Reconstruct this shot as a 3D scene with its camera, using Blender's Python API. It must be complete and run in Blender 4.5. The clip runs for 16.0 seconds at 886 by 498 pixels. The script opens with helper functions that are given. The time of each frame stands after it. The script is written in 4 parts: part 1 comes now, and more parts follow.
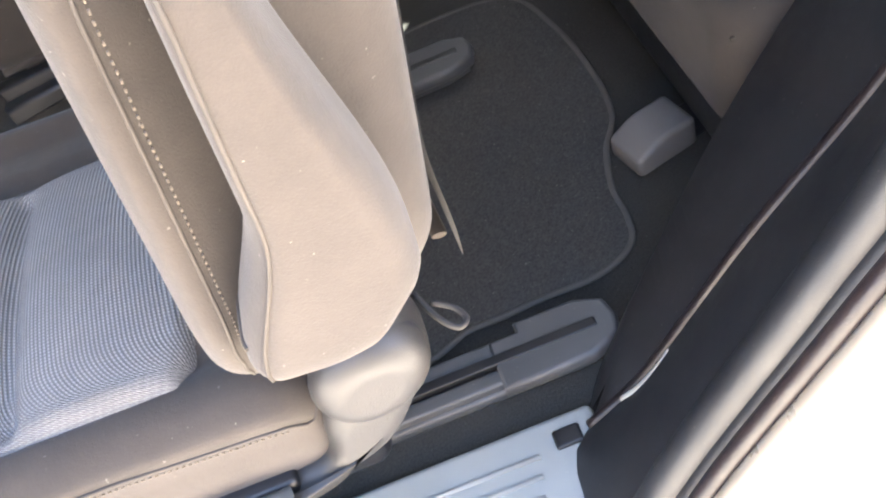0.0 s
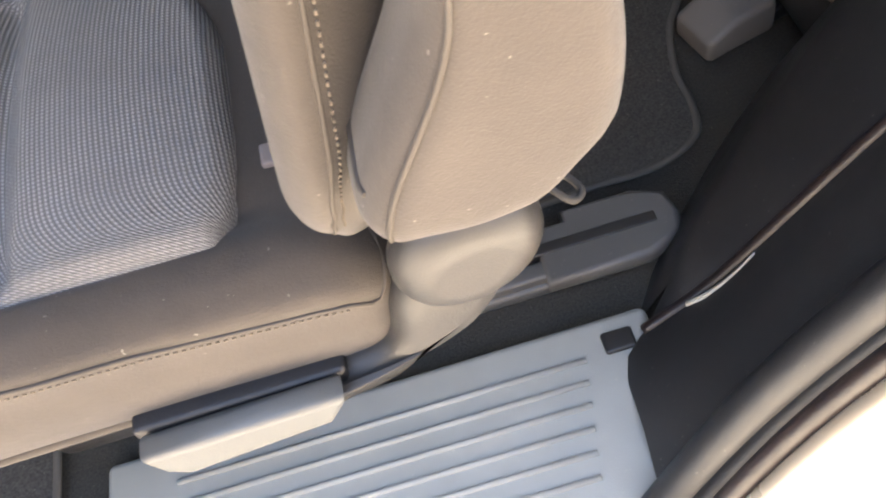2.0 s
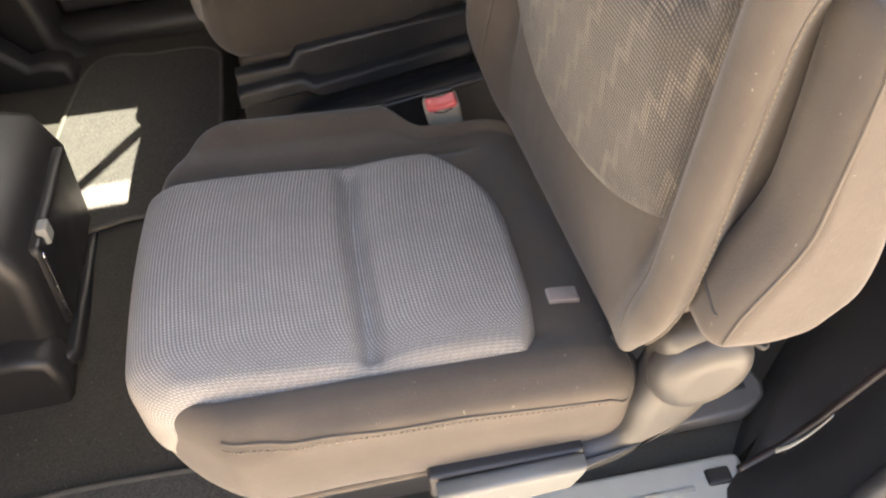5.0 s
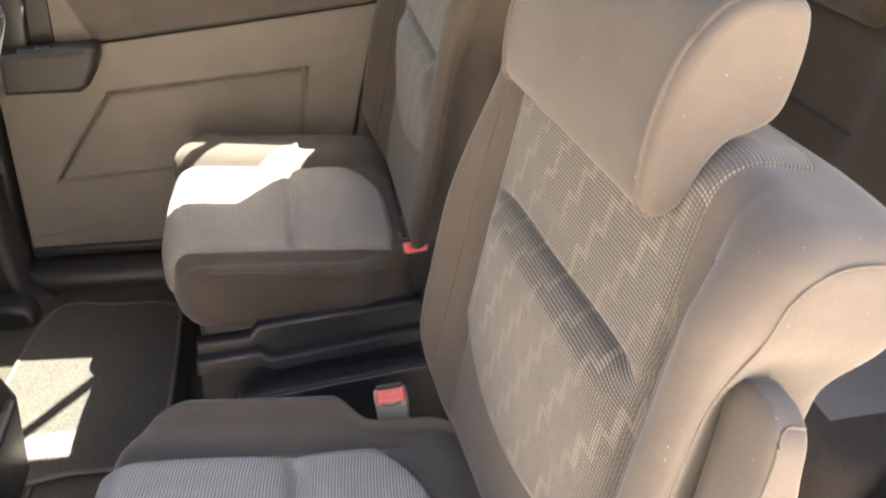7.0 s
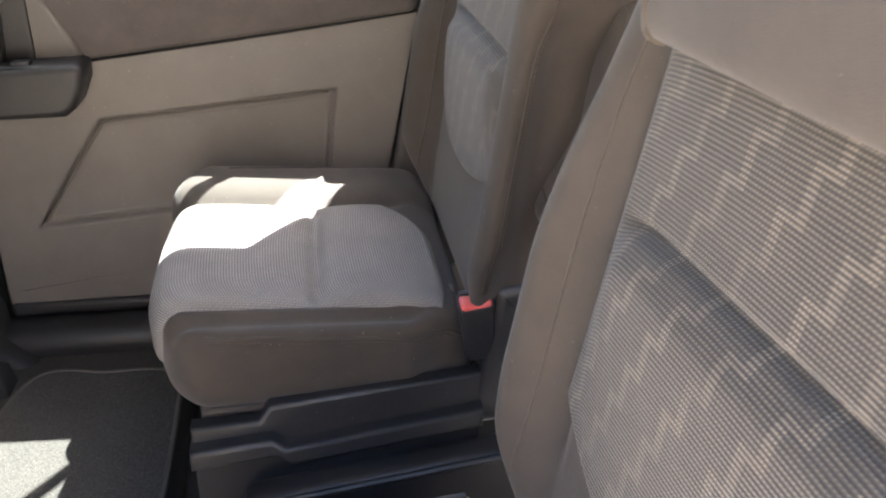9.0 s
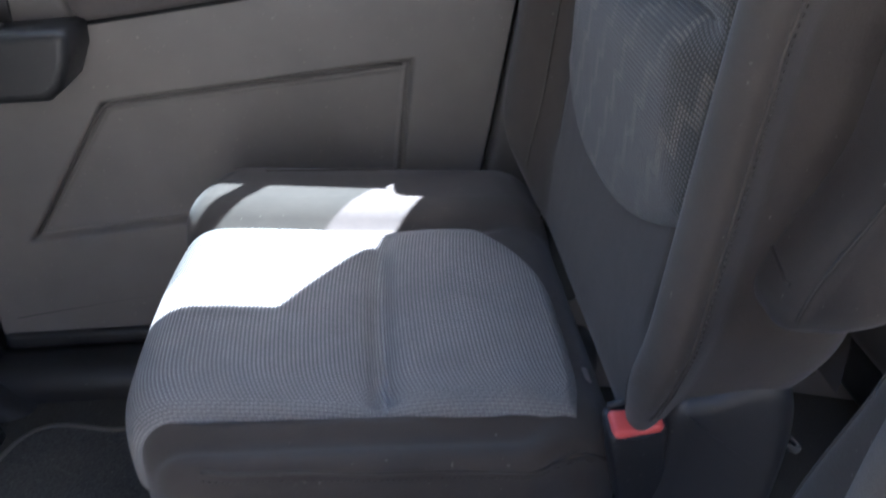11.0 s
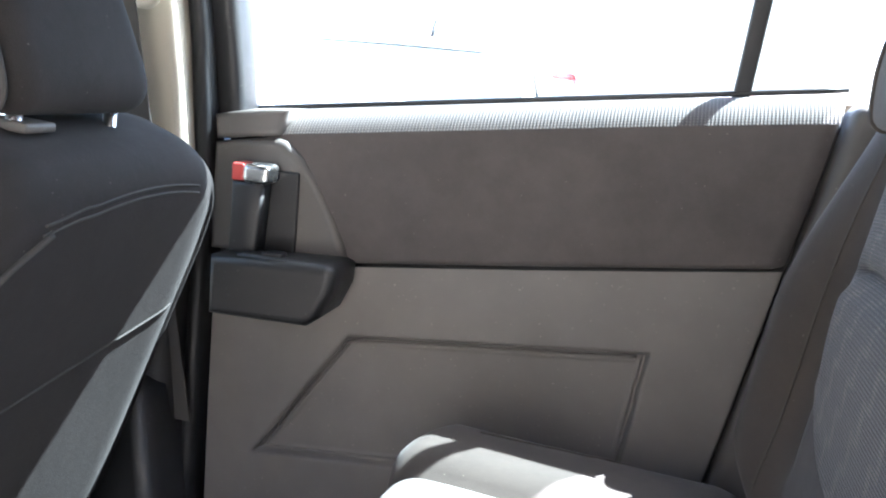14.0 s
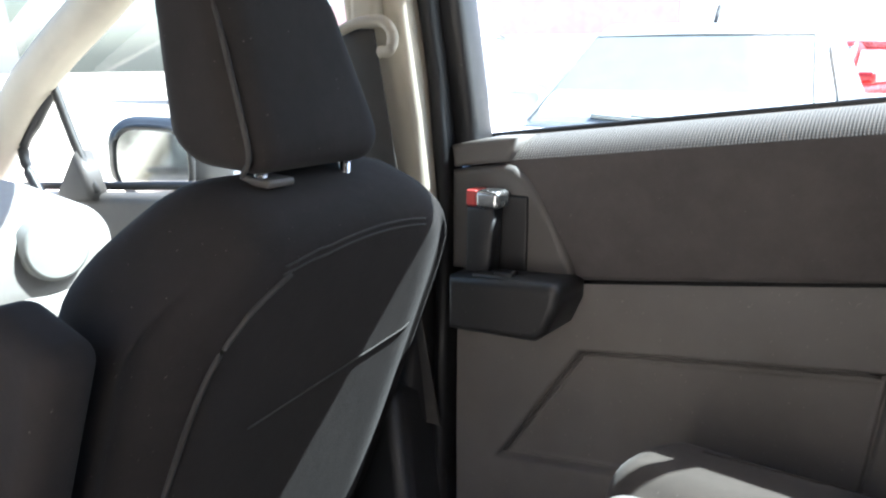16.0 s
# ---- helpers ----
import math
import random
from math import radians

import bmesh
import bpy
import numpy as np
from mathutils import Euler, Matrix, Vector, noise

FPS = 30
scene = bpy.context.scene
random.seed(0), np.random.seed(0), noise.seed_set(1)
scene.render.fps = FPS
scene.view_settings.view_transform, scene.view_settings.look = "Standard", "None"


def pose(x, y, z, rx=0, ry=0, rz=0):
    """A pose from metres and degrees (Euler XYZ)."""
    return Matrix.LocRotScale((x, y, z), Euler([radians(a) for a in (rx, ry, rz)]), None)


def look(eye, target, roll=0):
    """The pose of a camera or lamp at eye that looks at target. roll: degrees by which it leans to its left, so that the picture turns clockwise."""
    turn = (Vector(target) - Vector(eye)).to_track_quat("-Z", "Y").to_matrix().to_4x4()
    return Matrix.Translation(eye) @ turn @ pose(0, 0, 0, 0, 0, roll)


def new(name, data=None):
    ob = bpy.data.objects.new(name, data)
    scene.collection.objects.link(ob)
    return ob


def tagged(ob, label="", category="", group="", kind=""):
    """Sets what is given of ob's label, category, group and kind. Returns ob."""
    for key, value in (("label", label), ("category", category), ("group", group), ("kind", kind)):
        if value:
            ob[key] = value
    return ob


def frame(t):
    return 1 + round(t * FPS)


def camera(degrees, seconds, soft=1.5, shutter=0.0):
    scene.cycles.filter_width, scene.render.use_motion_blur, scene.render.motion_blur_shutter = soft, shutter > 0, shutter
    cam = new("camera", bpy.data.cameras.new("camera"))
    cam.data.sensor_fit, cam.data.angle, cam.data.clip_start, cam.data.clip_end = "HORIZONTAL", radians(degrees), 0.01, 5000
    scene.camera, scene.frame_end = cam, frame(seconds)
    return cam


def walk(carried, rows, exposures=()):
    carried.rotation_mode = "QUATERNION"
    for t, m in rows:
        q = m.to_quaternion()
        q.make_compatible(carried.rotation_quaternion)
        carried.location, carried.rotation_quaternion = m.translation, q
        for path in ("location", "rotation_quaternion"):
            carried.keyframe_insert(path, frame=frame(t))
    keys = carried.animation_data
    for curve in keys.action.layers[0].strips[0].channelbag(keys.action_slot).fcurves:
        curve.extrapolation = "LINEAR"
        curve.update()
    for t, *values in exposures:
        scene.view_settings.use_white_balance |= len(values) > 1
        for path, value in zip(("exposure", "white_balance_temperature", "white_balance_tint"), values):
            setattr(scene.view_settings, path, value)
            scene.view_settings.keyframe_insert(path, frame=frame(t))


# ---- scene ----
cam = camera(53.0, 16.0, soft=2.0, shutter=0.3)
PATH = [
    (0, (0.345, -0.118, 0.769), (0.258, 1.158, -0.640), -25.2),
    (0.5, (0.352, -0.085, 0.748), (0.166, 1.12, -0.755), -27.8),
    (1, (0.306, -0.026, 0.688), (0.137, 1.171, -0.905), -25.1),
    (1.5, (0.277, -0.037, 0.687), (0.145, 1.149, -0.917), -24.1),
    (2, (0.257, -0.045, 0.695), (0.187, 1.097, -0.946), -19.9),
    (2.5, (0.217, -0.057, 0.711), (0.133, 1.114, -0.908), -18.6),
    (3, (0.167, -0.071, 0.732), (-0.016, 1.133, -0.855), -18.6),
    (3.2, (0.149, -0.084, 0.753), (-0.057, 1.131, -0.822), -20.3),
    (5.3, (0.032, -0.19, 0.897), (0.213, 1.283, -0.444), -4.5),
    (5.5, (0.031, -0.192, 0.908), (0.236, 1.309, -0.398), -3.7),
    (6, (0.032, -0.194, 0.934), (0.284, 1.371, -0.285), -2.0),
    (6.5, (0.03, -0.202, 0.955), (0.326, 1.439, -0.149), 0.6),
    (7, (0.026, -0.202, 0.975), (0.354, 1.514, 0.002), 1.6),
    (7.5, (0.014, -0.19, 0.987), (0.413, 1.576, 0.136), 1.7),
    (8, (0.013, -0.118, 0.953), (0.377, 1.663, 0.119), 0.3),
    (8.5, (0.021, -0.057, 0.9), (0.368, 1.715, 0.04), -1.3),
    (8.7, (0.025, -0.018, 0.874), (0.351, 1.759, 0.016), -0.5),
    (10.8, (0.036, 0.386, 0.751), (0.118, 2.13, -0.224), -1.2),
    (11, (0.041, 0.406, 0.757), (0.146, 2.164, -0.191), -1.2),
    (11.5, (0.046, 0.424, 0.777), (0.266, 2.258, 0.008), 0.9),
    (12, (0.045, 0.427, 0.8), (0.334, 2.328, 0.247), 1.9),
    (12.5, (0.053, 0.435, 0.805), (0.256, 2.38, 0.387), 2.5),
    (13, (0.056, 0.414, 0.789), (0.061, 2.382, 0.433), 3.9),
    (13.5, (0.056, 0.409, 0.776), (-0.153, 2.363, 0.403), 4.0),
    (14, (0.048, 0.405, 0.751), (-0.386, 2.321, 0.375), 5.4),
    (14.5, (0.059, 0.399, 0.766), (-0.468, 2.29, 0.383), 2.4),
    (15, (0.087, 0.397, 0.783), (-0.629, 2.227, 0.41), 1.9),
    (15.5, (0.117, 0.402, 0.804), (-0.804, 2.141, 0.445), 0.6),
    (16, (0.141, 0.398, 0.797), (-0.901, 2.051, 0.373), 0.0),
]
walk(cam, [(t, look(eye, target, roll)) for t, eye, target, roll in PATH],
     exposures=[(0, 4.95, 6100, 11), (1.0, 4.35, 6800, 12), (2.5, 4.4, 6850, 11), (3.2, 4.3, 6500, 12), (5.3, 4.52, 7400, 12), (6.5, 4.83, 7400, 12), (7.5, 4.9, 6600, 13), (8.7, 4.85, 6300, 13), (10.8, 4.05, 5000, 11), (12.5, 4.88, 5100, 11), (13.5, 4.55, 5250, 10), (14.5, 4.46, 5350, 10), (15.2, 4.2, 5400, 10), (16, 3.6, 5450, 10)])

from mathutils.bvhtree import BVHTree

# ---- light: high sun from the far rear side, clear sky ----
SUN = Vector((-0.53, -0.46, -1.0)).normalized()
world = bpy.data.worlds.new("sky")
scene.world = world
world.use_nodes = True
wn = world.node_tree
sky = wn.nodes.new("ShaderNodeTexSky")
sky.sky_type = "NISHITA"
sky.sun_disc = False
sky.dust_density = 2.5
sky.ozone_density = 0.0
sky.sun_elevation = math.asin(-SUN.z)
sky.sun_rotation = math.atan2(-SUN.x, -SUN.y)
wn.nodes["Background"].inputs["Strength"].default_value = 0.095
wn.links.new(sky.outputs[0], wn.nodes["Background"].inputs["Color"])
sun = new("sun", bpy.data.lights.new("sun", "SUN"))
sun.data.energy = 5.0
sun.data.angle = radians(0.5)
sun.data.color = (1.0, 0.95, 0.87)
sun.rotation_mode = "QUATERNION"
sun.rotation_quaternion = SUN.to_track_quat("-Z", "Y")


# ---- materials ----
class Nodes:
    def __init__(self, name, rough=0.7, metal=0.0):
        self.mat = bpy.data.materials.new(name)
        self.mat.use_nodes = True
        self.t = self.mat.node_tree
        self.b = self.t.nodes["Principled BSDF"]
        self.b.inputs["Roughness"].default_value = rough
        self.b.inputs["Metallic"].default_value = metal
        self.co = self.t.nodes.new("ShaderNodeTexCoord").outputs["Object"]

    def n(self, kind, **values):
        node = self.t.nodes.new(kind)
        for key, v in values.items():
            node.inputs[key.replace("_", " ")].default_value = v
        return node

    def link(self, a, b):
        self.t.links.new(a, b)

    def math(self, op, a, b=0.5):
        node = self.t.nodes.new("ShaderNodeMath")
        node.operation = op
        for i, v in enumerate((a, b)):
            if isinstance(v, (int, float)):
                node.inputs[i].default_value = v
            else:
                self.link(v, node.inputs[i])
        return node.outputs[0]

    def noise(self, scale, detail=3.0, rough=0.6, co=None):
        node = self.n("ShaderNodeTexNoise", Scale=scale, Detail=detail, Roughness=rough)
        self.link(co or self.co, node.inputs["Vector"])
        return node.outputs["Fac"]

    def ramp(self, fac, stops):
        node = self.t.nodes.new("ShaderNodeValToRGB")
        el = node.color_ramp.elements
        while len(el) < len(stops):
            el.new(0.5)
        for e, (p, c) in zip(el, stops):
            e.position, e.color = p, (*c, 1)
        self.link(fac, node.inputs["Fac"])
        return node.outputs["Color"]

    def mix(self, fac, a, b):
        node = self.t.nodes.new("ShaderNodeMix")
        node.data_type = "RGBA"
        for sock, v in ((node.inputs["Factor"], fac), (node.inputs["A"], a), (node.inputs["B"], b)):
            if isinstance(v, tuple):
                sock.default_value = (*v, 1)
            elif isinstance(v, (int, float)):
                sock.default_value = v
            else:
                self.link(v, sock)
        return node.outputs["Result"]

    def color(self, out):
        self.link(out, self.b.inputs["Base Color"])

    def bump(self, height, distance, strength=1.0):
        node = self.n("ShaderNodeBump", Strength=strength, Distance=distance)
        self.link(height, node.inputs["Height"])
        self.link(node.outputs[0], self.b.inputs["Normal"])


def tint(c, k):
    return tuple(min(1.0, v * k) for v in c)


def grained(name, c, rough, scale=900, depth=0.0004, spread=0.25, metal=0.0, spec=0.5, dust=0.0):
    """Moulded plastic, rubber or paint: fine grain, soft blotches, a little dust."""
    m = Nodes(name, rough, metal)
    big = m.noise(7, 4)
    col = m.ramp(big, [(0.3, tint(c, 1 - spread)), (0.7, tint(c, 1 + spread))])
    if dust:
        spots = m.ramp(m.noise(260, 2, 0.5), [(0.70, (0, 0, 0)), (0.78, (1, 1, 1))])
        col = m.mix(m.math("MULTIPLY", spots, dust), col, (0.45, 0.41, 0.35))
    m.color(col)
    r = m.math("ADD", m.math("MULTIPLY", m.noise(30, 3), 0.25), rough - 0.12)
    m.link(r, m.b.inputs["Roughness"])
    m.b.inputs["Specular IOR Level"].default_value = spec
    m.bump(m.noise(scale, 2), depth, 0.6)
    return m.mat


def cloth(name, c, rough=0.85, pitch=0.0011, sheen=0.12, spec=0.5):
    """Smooth tricot seat cloth with a fine weave, soft marks and lint."""
    m = Nodes(name, rough)
    big = m.noise(9, 5, 0.65)
    col = m.ramp(big, [(0.25, tint(c, 0.78)), (0.75, tint(c, 1.22))])
    lint = m.ramp(m.noise(300, 1, 0.4), [(0.775, (0, 0, 0)), (0.81, (1, 1, 1))])
    col = m.mix(m.math("MULTIPLY", lint, 0.22), col, (0.5, 0.46, 0.40))
    rubbed = m.ramp(m.noise(26, 6, 0.75), [(0.42, (0, 0, 0)), (0.72, (1, 1, 1))])
    col = m.mix(m.math("MULTIPLY", rubbed, 0.28), col, tint(c, 1.7))
    fine = m.noise(1.0 / pitch, 2)
    col = m.mix(m.math("MULTIPLY", fine, 0.35), col, tint(c, 0.55))
    m.color(col)
    m.b.inputs["Specular IOR Level"].default_value = spec
    m.b.inputs["Sheen Weight"].default_value = sheen
    m.b.inputs["Sheen Roughness"].default_value = 0.5
    m.bump(m.math("ADD", fine, m.math("MULTIPLY", m.noise(60, 3), 1.5)), 0.0006, 0.5)
    return m.mat


def ribbed(name, c, light, across=0, pitch=0.0042, dash=0.0062, figure=0.0, relief=0.0012, speck=0.3, deep=0.5, sheen=0.15):
    """Ribbed seat cloth: rows of ribs cut into short stitches, with a stepped figure of paler stitches."""
    m = Nodes(name, 0.85)
    sep = m.n("ShaderNodeSeparateXYZ")
    m.link(m.t.nodes["Texture Coordinate"].outputs["UV"], sep.inputs[0])
    a, along = sep.outputs[across], sep.outputs[1 - across]
    wob = m.math("MULTIPLY", m.noise(30, 2), 0.0007)
    a = m.math("ADD", a, wob)
    row = m.math("FLOOR", m.math("DIVIDE", a, pitch))
    shift = m.math("MULTIPLY", m.math("MODULO", row, 2.0), 0.12 * dash)
    rib = m.math("ADD", m.math("MULTIPLY", m.math("SINE", m.math("MULTIPLY", a, 2 * math.pi / pitch)), 0.5), 0.5)
    stitch = m.math("ADD", m.math("MULTIPLY", m.math("SINE", m.math("MULTIPLY", m.math("ADD", along, shift), 2 * math.pi / dash)), 0.5), 0.5)
    dots = m.math("MULTIPLY", m.math("POWER", rib, 1.4), m.math("POWER", stitch, 0.9))
    base = m.ramp(m.noise(10, 4), [(0.25, tint(c, 0.85)), (0.75, tint(c, 1.15))])
    body = m.math("ADD", m.math("MULTIPLY", rib, 0.4), m.math("MULTIPLY", dots, 0.6))
    col = m.mix(body, tint(c, deep), base)
    fade = m.ramp(m.noise(24, 3, 0.7), [(0.3, (0.35, 0.35, 0.35)), (0.7, (1, 1, 1))])
    col = m.mix(m.math("MULTIPLY", m.math("MULTIPLY", dots, fade), speck), col, light)
    if figure:
        tall, wide, step = 0.027, 0.050, 0.0140
        level = m.math("DIVIDE", a, tall)
        floor_level = m.math("FLOOR", level)
        place = m.math("FLOORED_MODULO", m.math("ADD", along, m.math("MULTIPLY", floor_level, step)), wide)
        band = m.math("LESS_THAN", place, 0.0068)
        foot = m.math("LESS_THAN", m.math("SUBTRACT", level, floor_level), 0.16)
        band = m.math("MAXIMUM", band, m.math("MULTIPLY", foot, m.math("LESS_THAN", place, step + 0.0068)))
        fine = m.math("ADD", m.math("MULTIPLY", m.math("SINE", m.math("MULTIPLY", place, 2 * math.pi / 0.0027)), 0.5), 0.5)
        worn = m.ramp(m.noise(16, 2), [(0.35, (0.35, 0.35, 0.35)), (0.6, (1, 1, 1))])
        mark = m.math("MULTIPLY", m.math("MULTIPLY", band, worn), m.math("MULTIPLY", rib, m.math("POWER", fine, 0.8)))
        col = m.mix(m.math("MULTIPLY", mark, figure), col, light)
    m.color(col)
    m.b.inputs["Sheen Weight"].default_value = sheen
    m.bump(m.math("ADD", dots, m.math("MULTIPLY", rib, 0.8)), relief, 0.8)
    return m.mat


def carpet(name, c):
    m = Nodes(name, 0.95)
    f = m.noise(430, 3, 0.75)
    tufts = m.ramp(f, [(0.32, (0, 0, 0)), (0.68, (1, 1, 1))])
    col = m.mix(tufts, tint(c, 0.35), tint(c, 1.55))
    dirt = m.ramp(m.noise(6, 5, 0.7), [(0.45, (0, 0, 0)), (0.75, (1, 1, 1))])
    col = m.mix(m.math("MULTIPLY", dirt, 0.14), col, (0.09, 0.078, 0.066))
    specks = m.ramp(m.noise(330, 1, 0.4), [(0.75, (0, 0, 0)), (0.80, (1, 1, 1))])
    col = m.mix(m.math("MULTIPLY", specks, 0.3), col, (0.4, 0.37, 0.32))
    m.color(col)
    m.bump(f, 0.002, 0.7)
    return m.mat


def glass(name, c=(0.9, 0.95, 0.94)):
    m = bpy.data.materials.new(name)
    m.use_nodes = True
    t = m.node_tree
    t.nodes.remove(t.nodes["Principled BSDF"])
    clear, gloss, mix = (t.nodes.new(k) for k in ("ShaderNodeBsdfTransparent", "ShaderNodeBsdfGlossy", "ShaderNodeMixShader"))
    clear.inputs["Color"].default_value = (*c, 1)
    gloss.inputs["Roughness"].default_value = 0.03
    mix.inputs[0].default_value = 0.05
    t.links.new(clear.outputs[0], mix.inputs[1])
    t.links.new(gloss.outputs[0], mix.inputs[2])
    t.links.new(mix.outputs[0], t.nodes["Material Output"].inputs["Surface"])
    return m


CLOTH = cloth("taupe_seat_cloth", (0.041, 0.0335, 0.0270), sheen=0.10, spec=0.36)
CLOTH_DARK = cloth("charcoal_seat_cloth", (0.0215, 0.0188, 0.0178), sheen=0.03, spec=0.2)
RIB_SEAT = ribbed("ribbed_cushion_cloth", (0.192, 0.184, 0.175), (0.49, 0.465, 0.435), 0, pitch=0.0031, dash=0.0029, relief=0.0006, speck=0.55, deep=0.55, sheen=0.0)
RIB_BACK = ribbed("ribbed_back_cloth", (0.037, 0.030, 0.023), (0.36, 0.30, 0.215), 0, pitch=0.0030, dash=0.0030, figure=0.40, relief=0.0006, speck=0.23, deep=0.6)
RIB_DOOR = ribbed("ribbed_door_cloth", (0.098, 0.088, 0.082), (0.22, 0.20, 0.185), 0, pitch=0.0038, dash=0.0036, relief=0.0005, speck=0.35, deep=0.6)
DOOR_CLOTH = cloth("plain_door_cloth", (0.076, 0.067, 0.063), sheen=0.08)
THREAD = grained("seam_thread", (0.115, 0.096, 0.074), 0.8, 1500)
SEAM = grained("taupe_seam_cord", (0.042, 0.035, 0.028), 0.8, 1500)
BINDING = grained("grey_mat_binding", (0.065, 0.060, 0.052), 0.8, 1500)
PIPING = grained("dark_piping", (0.03, 0.028, 0.026), 0.8, 1500)
TRIM = grained("grey_brown_trim", (0.136, 0.126, 0.116), 0.55, 1100, 0.0003, 0.12, dust=0.3)
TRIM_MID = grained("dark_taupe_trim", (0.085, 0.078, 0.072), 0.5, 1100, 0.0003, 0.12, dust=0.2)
TRIM_BLACK = grained("black_trim", (0.017, 0.017, 0.018), 0.42, 1100, 0.0003, 0.2, dust=0.18)
TRIM_GREY = grained("grey_scuff_trim", (0.285, 0.288, 0.264), 0.5, 900, 0.0004, 0.12, dust=0.25)
TRIM_LEVER = grained("pale_grey_handle_plastic", (0.083, 0.087, 0.086), 0.5, 900, 0.0003, 0.08)
TRIM_RAIL = grained("dark_grey_rail_plastic", (0.072, 0.072, 0.072), 0.45, 900, 0.0003, 0.15, dust=0.2)
TRIM_HINGE = grained("satin_grey_plastic", (0.034, 0.032, 0.030), 0.42, 800, 0.0004, 0.1, spec=0.4)
BEIGE = grained("beige_trim", (0.52, 0.47, 0.38), 0.6, 900, 0.0003, 0.08)
RUBBER = grained("black_rubber", (0.008, 0.008, 0.009), 0.5, 700, 0.0004)
WEATHER = grained("brown_weatherstrip", (0.022, 0.015, 0.014), 0.36, 700)
PAINT = grained("champagne_paint", (0.42, 0.35, 0.26), 0.3, 1500, 0.0001, 0.05, metal=0.35)
CARPET = carpet("black_carpet", (0.032, 0.029, 0.023))
MAT_CLOTH = carpet("charcoal_mat", (0.042, 0.040, 0.036))
CHROME = grained("satin_chrome", (0.6, 0.6, 0.6), 0.25, 1500, 0.0001, 0.05, metal=1.0)
RED = grained("red_plastic", (0.52, 0.075, 0.065), 0.35, 900, 0.0002, 0.1)
BUCKLE = grained("beige_buckle_plastic", (0.27, 0.225, 0.17), 0.45, 900, 0.0002, 0.08)
WHITE_TAG = grained("white_woven_tag", (0.16, 0.135, 0.125), 0.8, 1500)
HEADLINER = grained("grey_headliner", (0.16, 0.152, 0.14), 0.95, 1500, 0.0006, 0.05)
GLASS = glass("window_glass", (0.42, 0.45, 0.43))
MIRROR = grained("mirror_glass", (0.62, 0.64, 0.66), 0.14, 900, 0.0, 0.02, metal=1.0)
WHITE_PAINT = grained("white_car_paint", (0.75, 0.76, 0.78), 0.25, 1500, 0.0001, 0.04)
RED_PAINT = grained("red_car_paint", (0.45, 0.03, 0.03), 0.25, 1500, 0.0001, 0.08)
TYRE = grained("tyre_rubber", (0.02, 0.02, 0.02), 0.8, 300)
CONCRETE = grained("pale_concrete", (0.52, 0.455, 0.37), 0.9, 60, 0.004, 0.18)
# Red paint paled to pink: the outdoor haze is put into the colour.
WALL_RED_HAZED = grained("hazed_red_wall", (0.75, 0.47, 0.46), 0.8, 90, 0.002, 0.1)
WALL_PLAIN = grained("plain_rendered_wall", (0.20, 0.175, 0.145), 0.9, 40, 0.004, 0.15)
WALL_WHITE = grained("white_painted_wall", (0.85, 0.84, 0.82), 0.85, 90, 0.002, 0.08)
BELT = grained("woven_belt", (0.05, 0.045, 0.04), 0.7, 1200, 0.0005)
DASH = grained("pale_grey_dash", (0.27, 0.26, 0.24), 0.6, 700, 0.0004, 0.08)


# ---- mesh helpers ----
def mesh_of(name, shape, material, smooth=True):
    verts, faces = shape[:2]
    me = bpy.data.meshes.new(name)
    me.from_pydata([tuple(map(float, v)) for v in verts], [], faces)
    me.materials.append(material)
    if len(faces) < 30000:
        bm = bmesh.new()
        bm.from_mesh(me)
        bmesh.ops.recalc_face_normals(bm, faces=bm.faces)
        bm.to_mesh(me)
        bm.free()
    if smooth:
        me.polygons.foreach_set("use_smooth", [len(p.vertices) <= 4 for p in me.polygons])
    if len(shape) > 2:
        corner = np.zeros(len(me.loops), int)
        me.loops.foreach_get("vertex_index", corner)
        me.uv_layers.new(name="UVMap").uv.foreach_set("vector", np.asarray(shape[2])[corner].ravel())
    me.update()
    return me


def part(name, shape, material, parent=None, label="", m=None, smooth=True):
    ob = new(name, mesh_of(name, shape, material, smooth))
    if parent:
        ob.parent = parent
    if m:
        ob.matrix_basis = m
    return tagged(ob, label)


def thing(name, label, category, m=None, group="", kind=""):
    ob = new(name)
    if m:
        ob.matrix_basis = m
    return tagged(ob, label, category, group, kind)


def solid(name, shape, material, label, category, kind="", m=None, group="", smooth=True):
    ob = part(name, shape, material, None, label, m, smooth)
    return tagged(ob, "", category, group, kind)


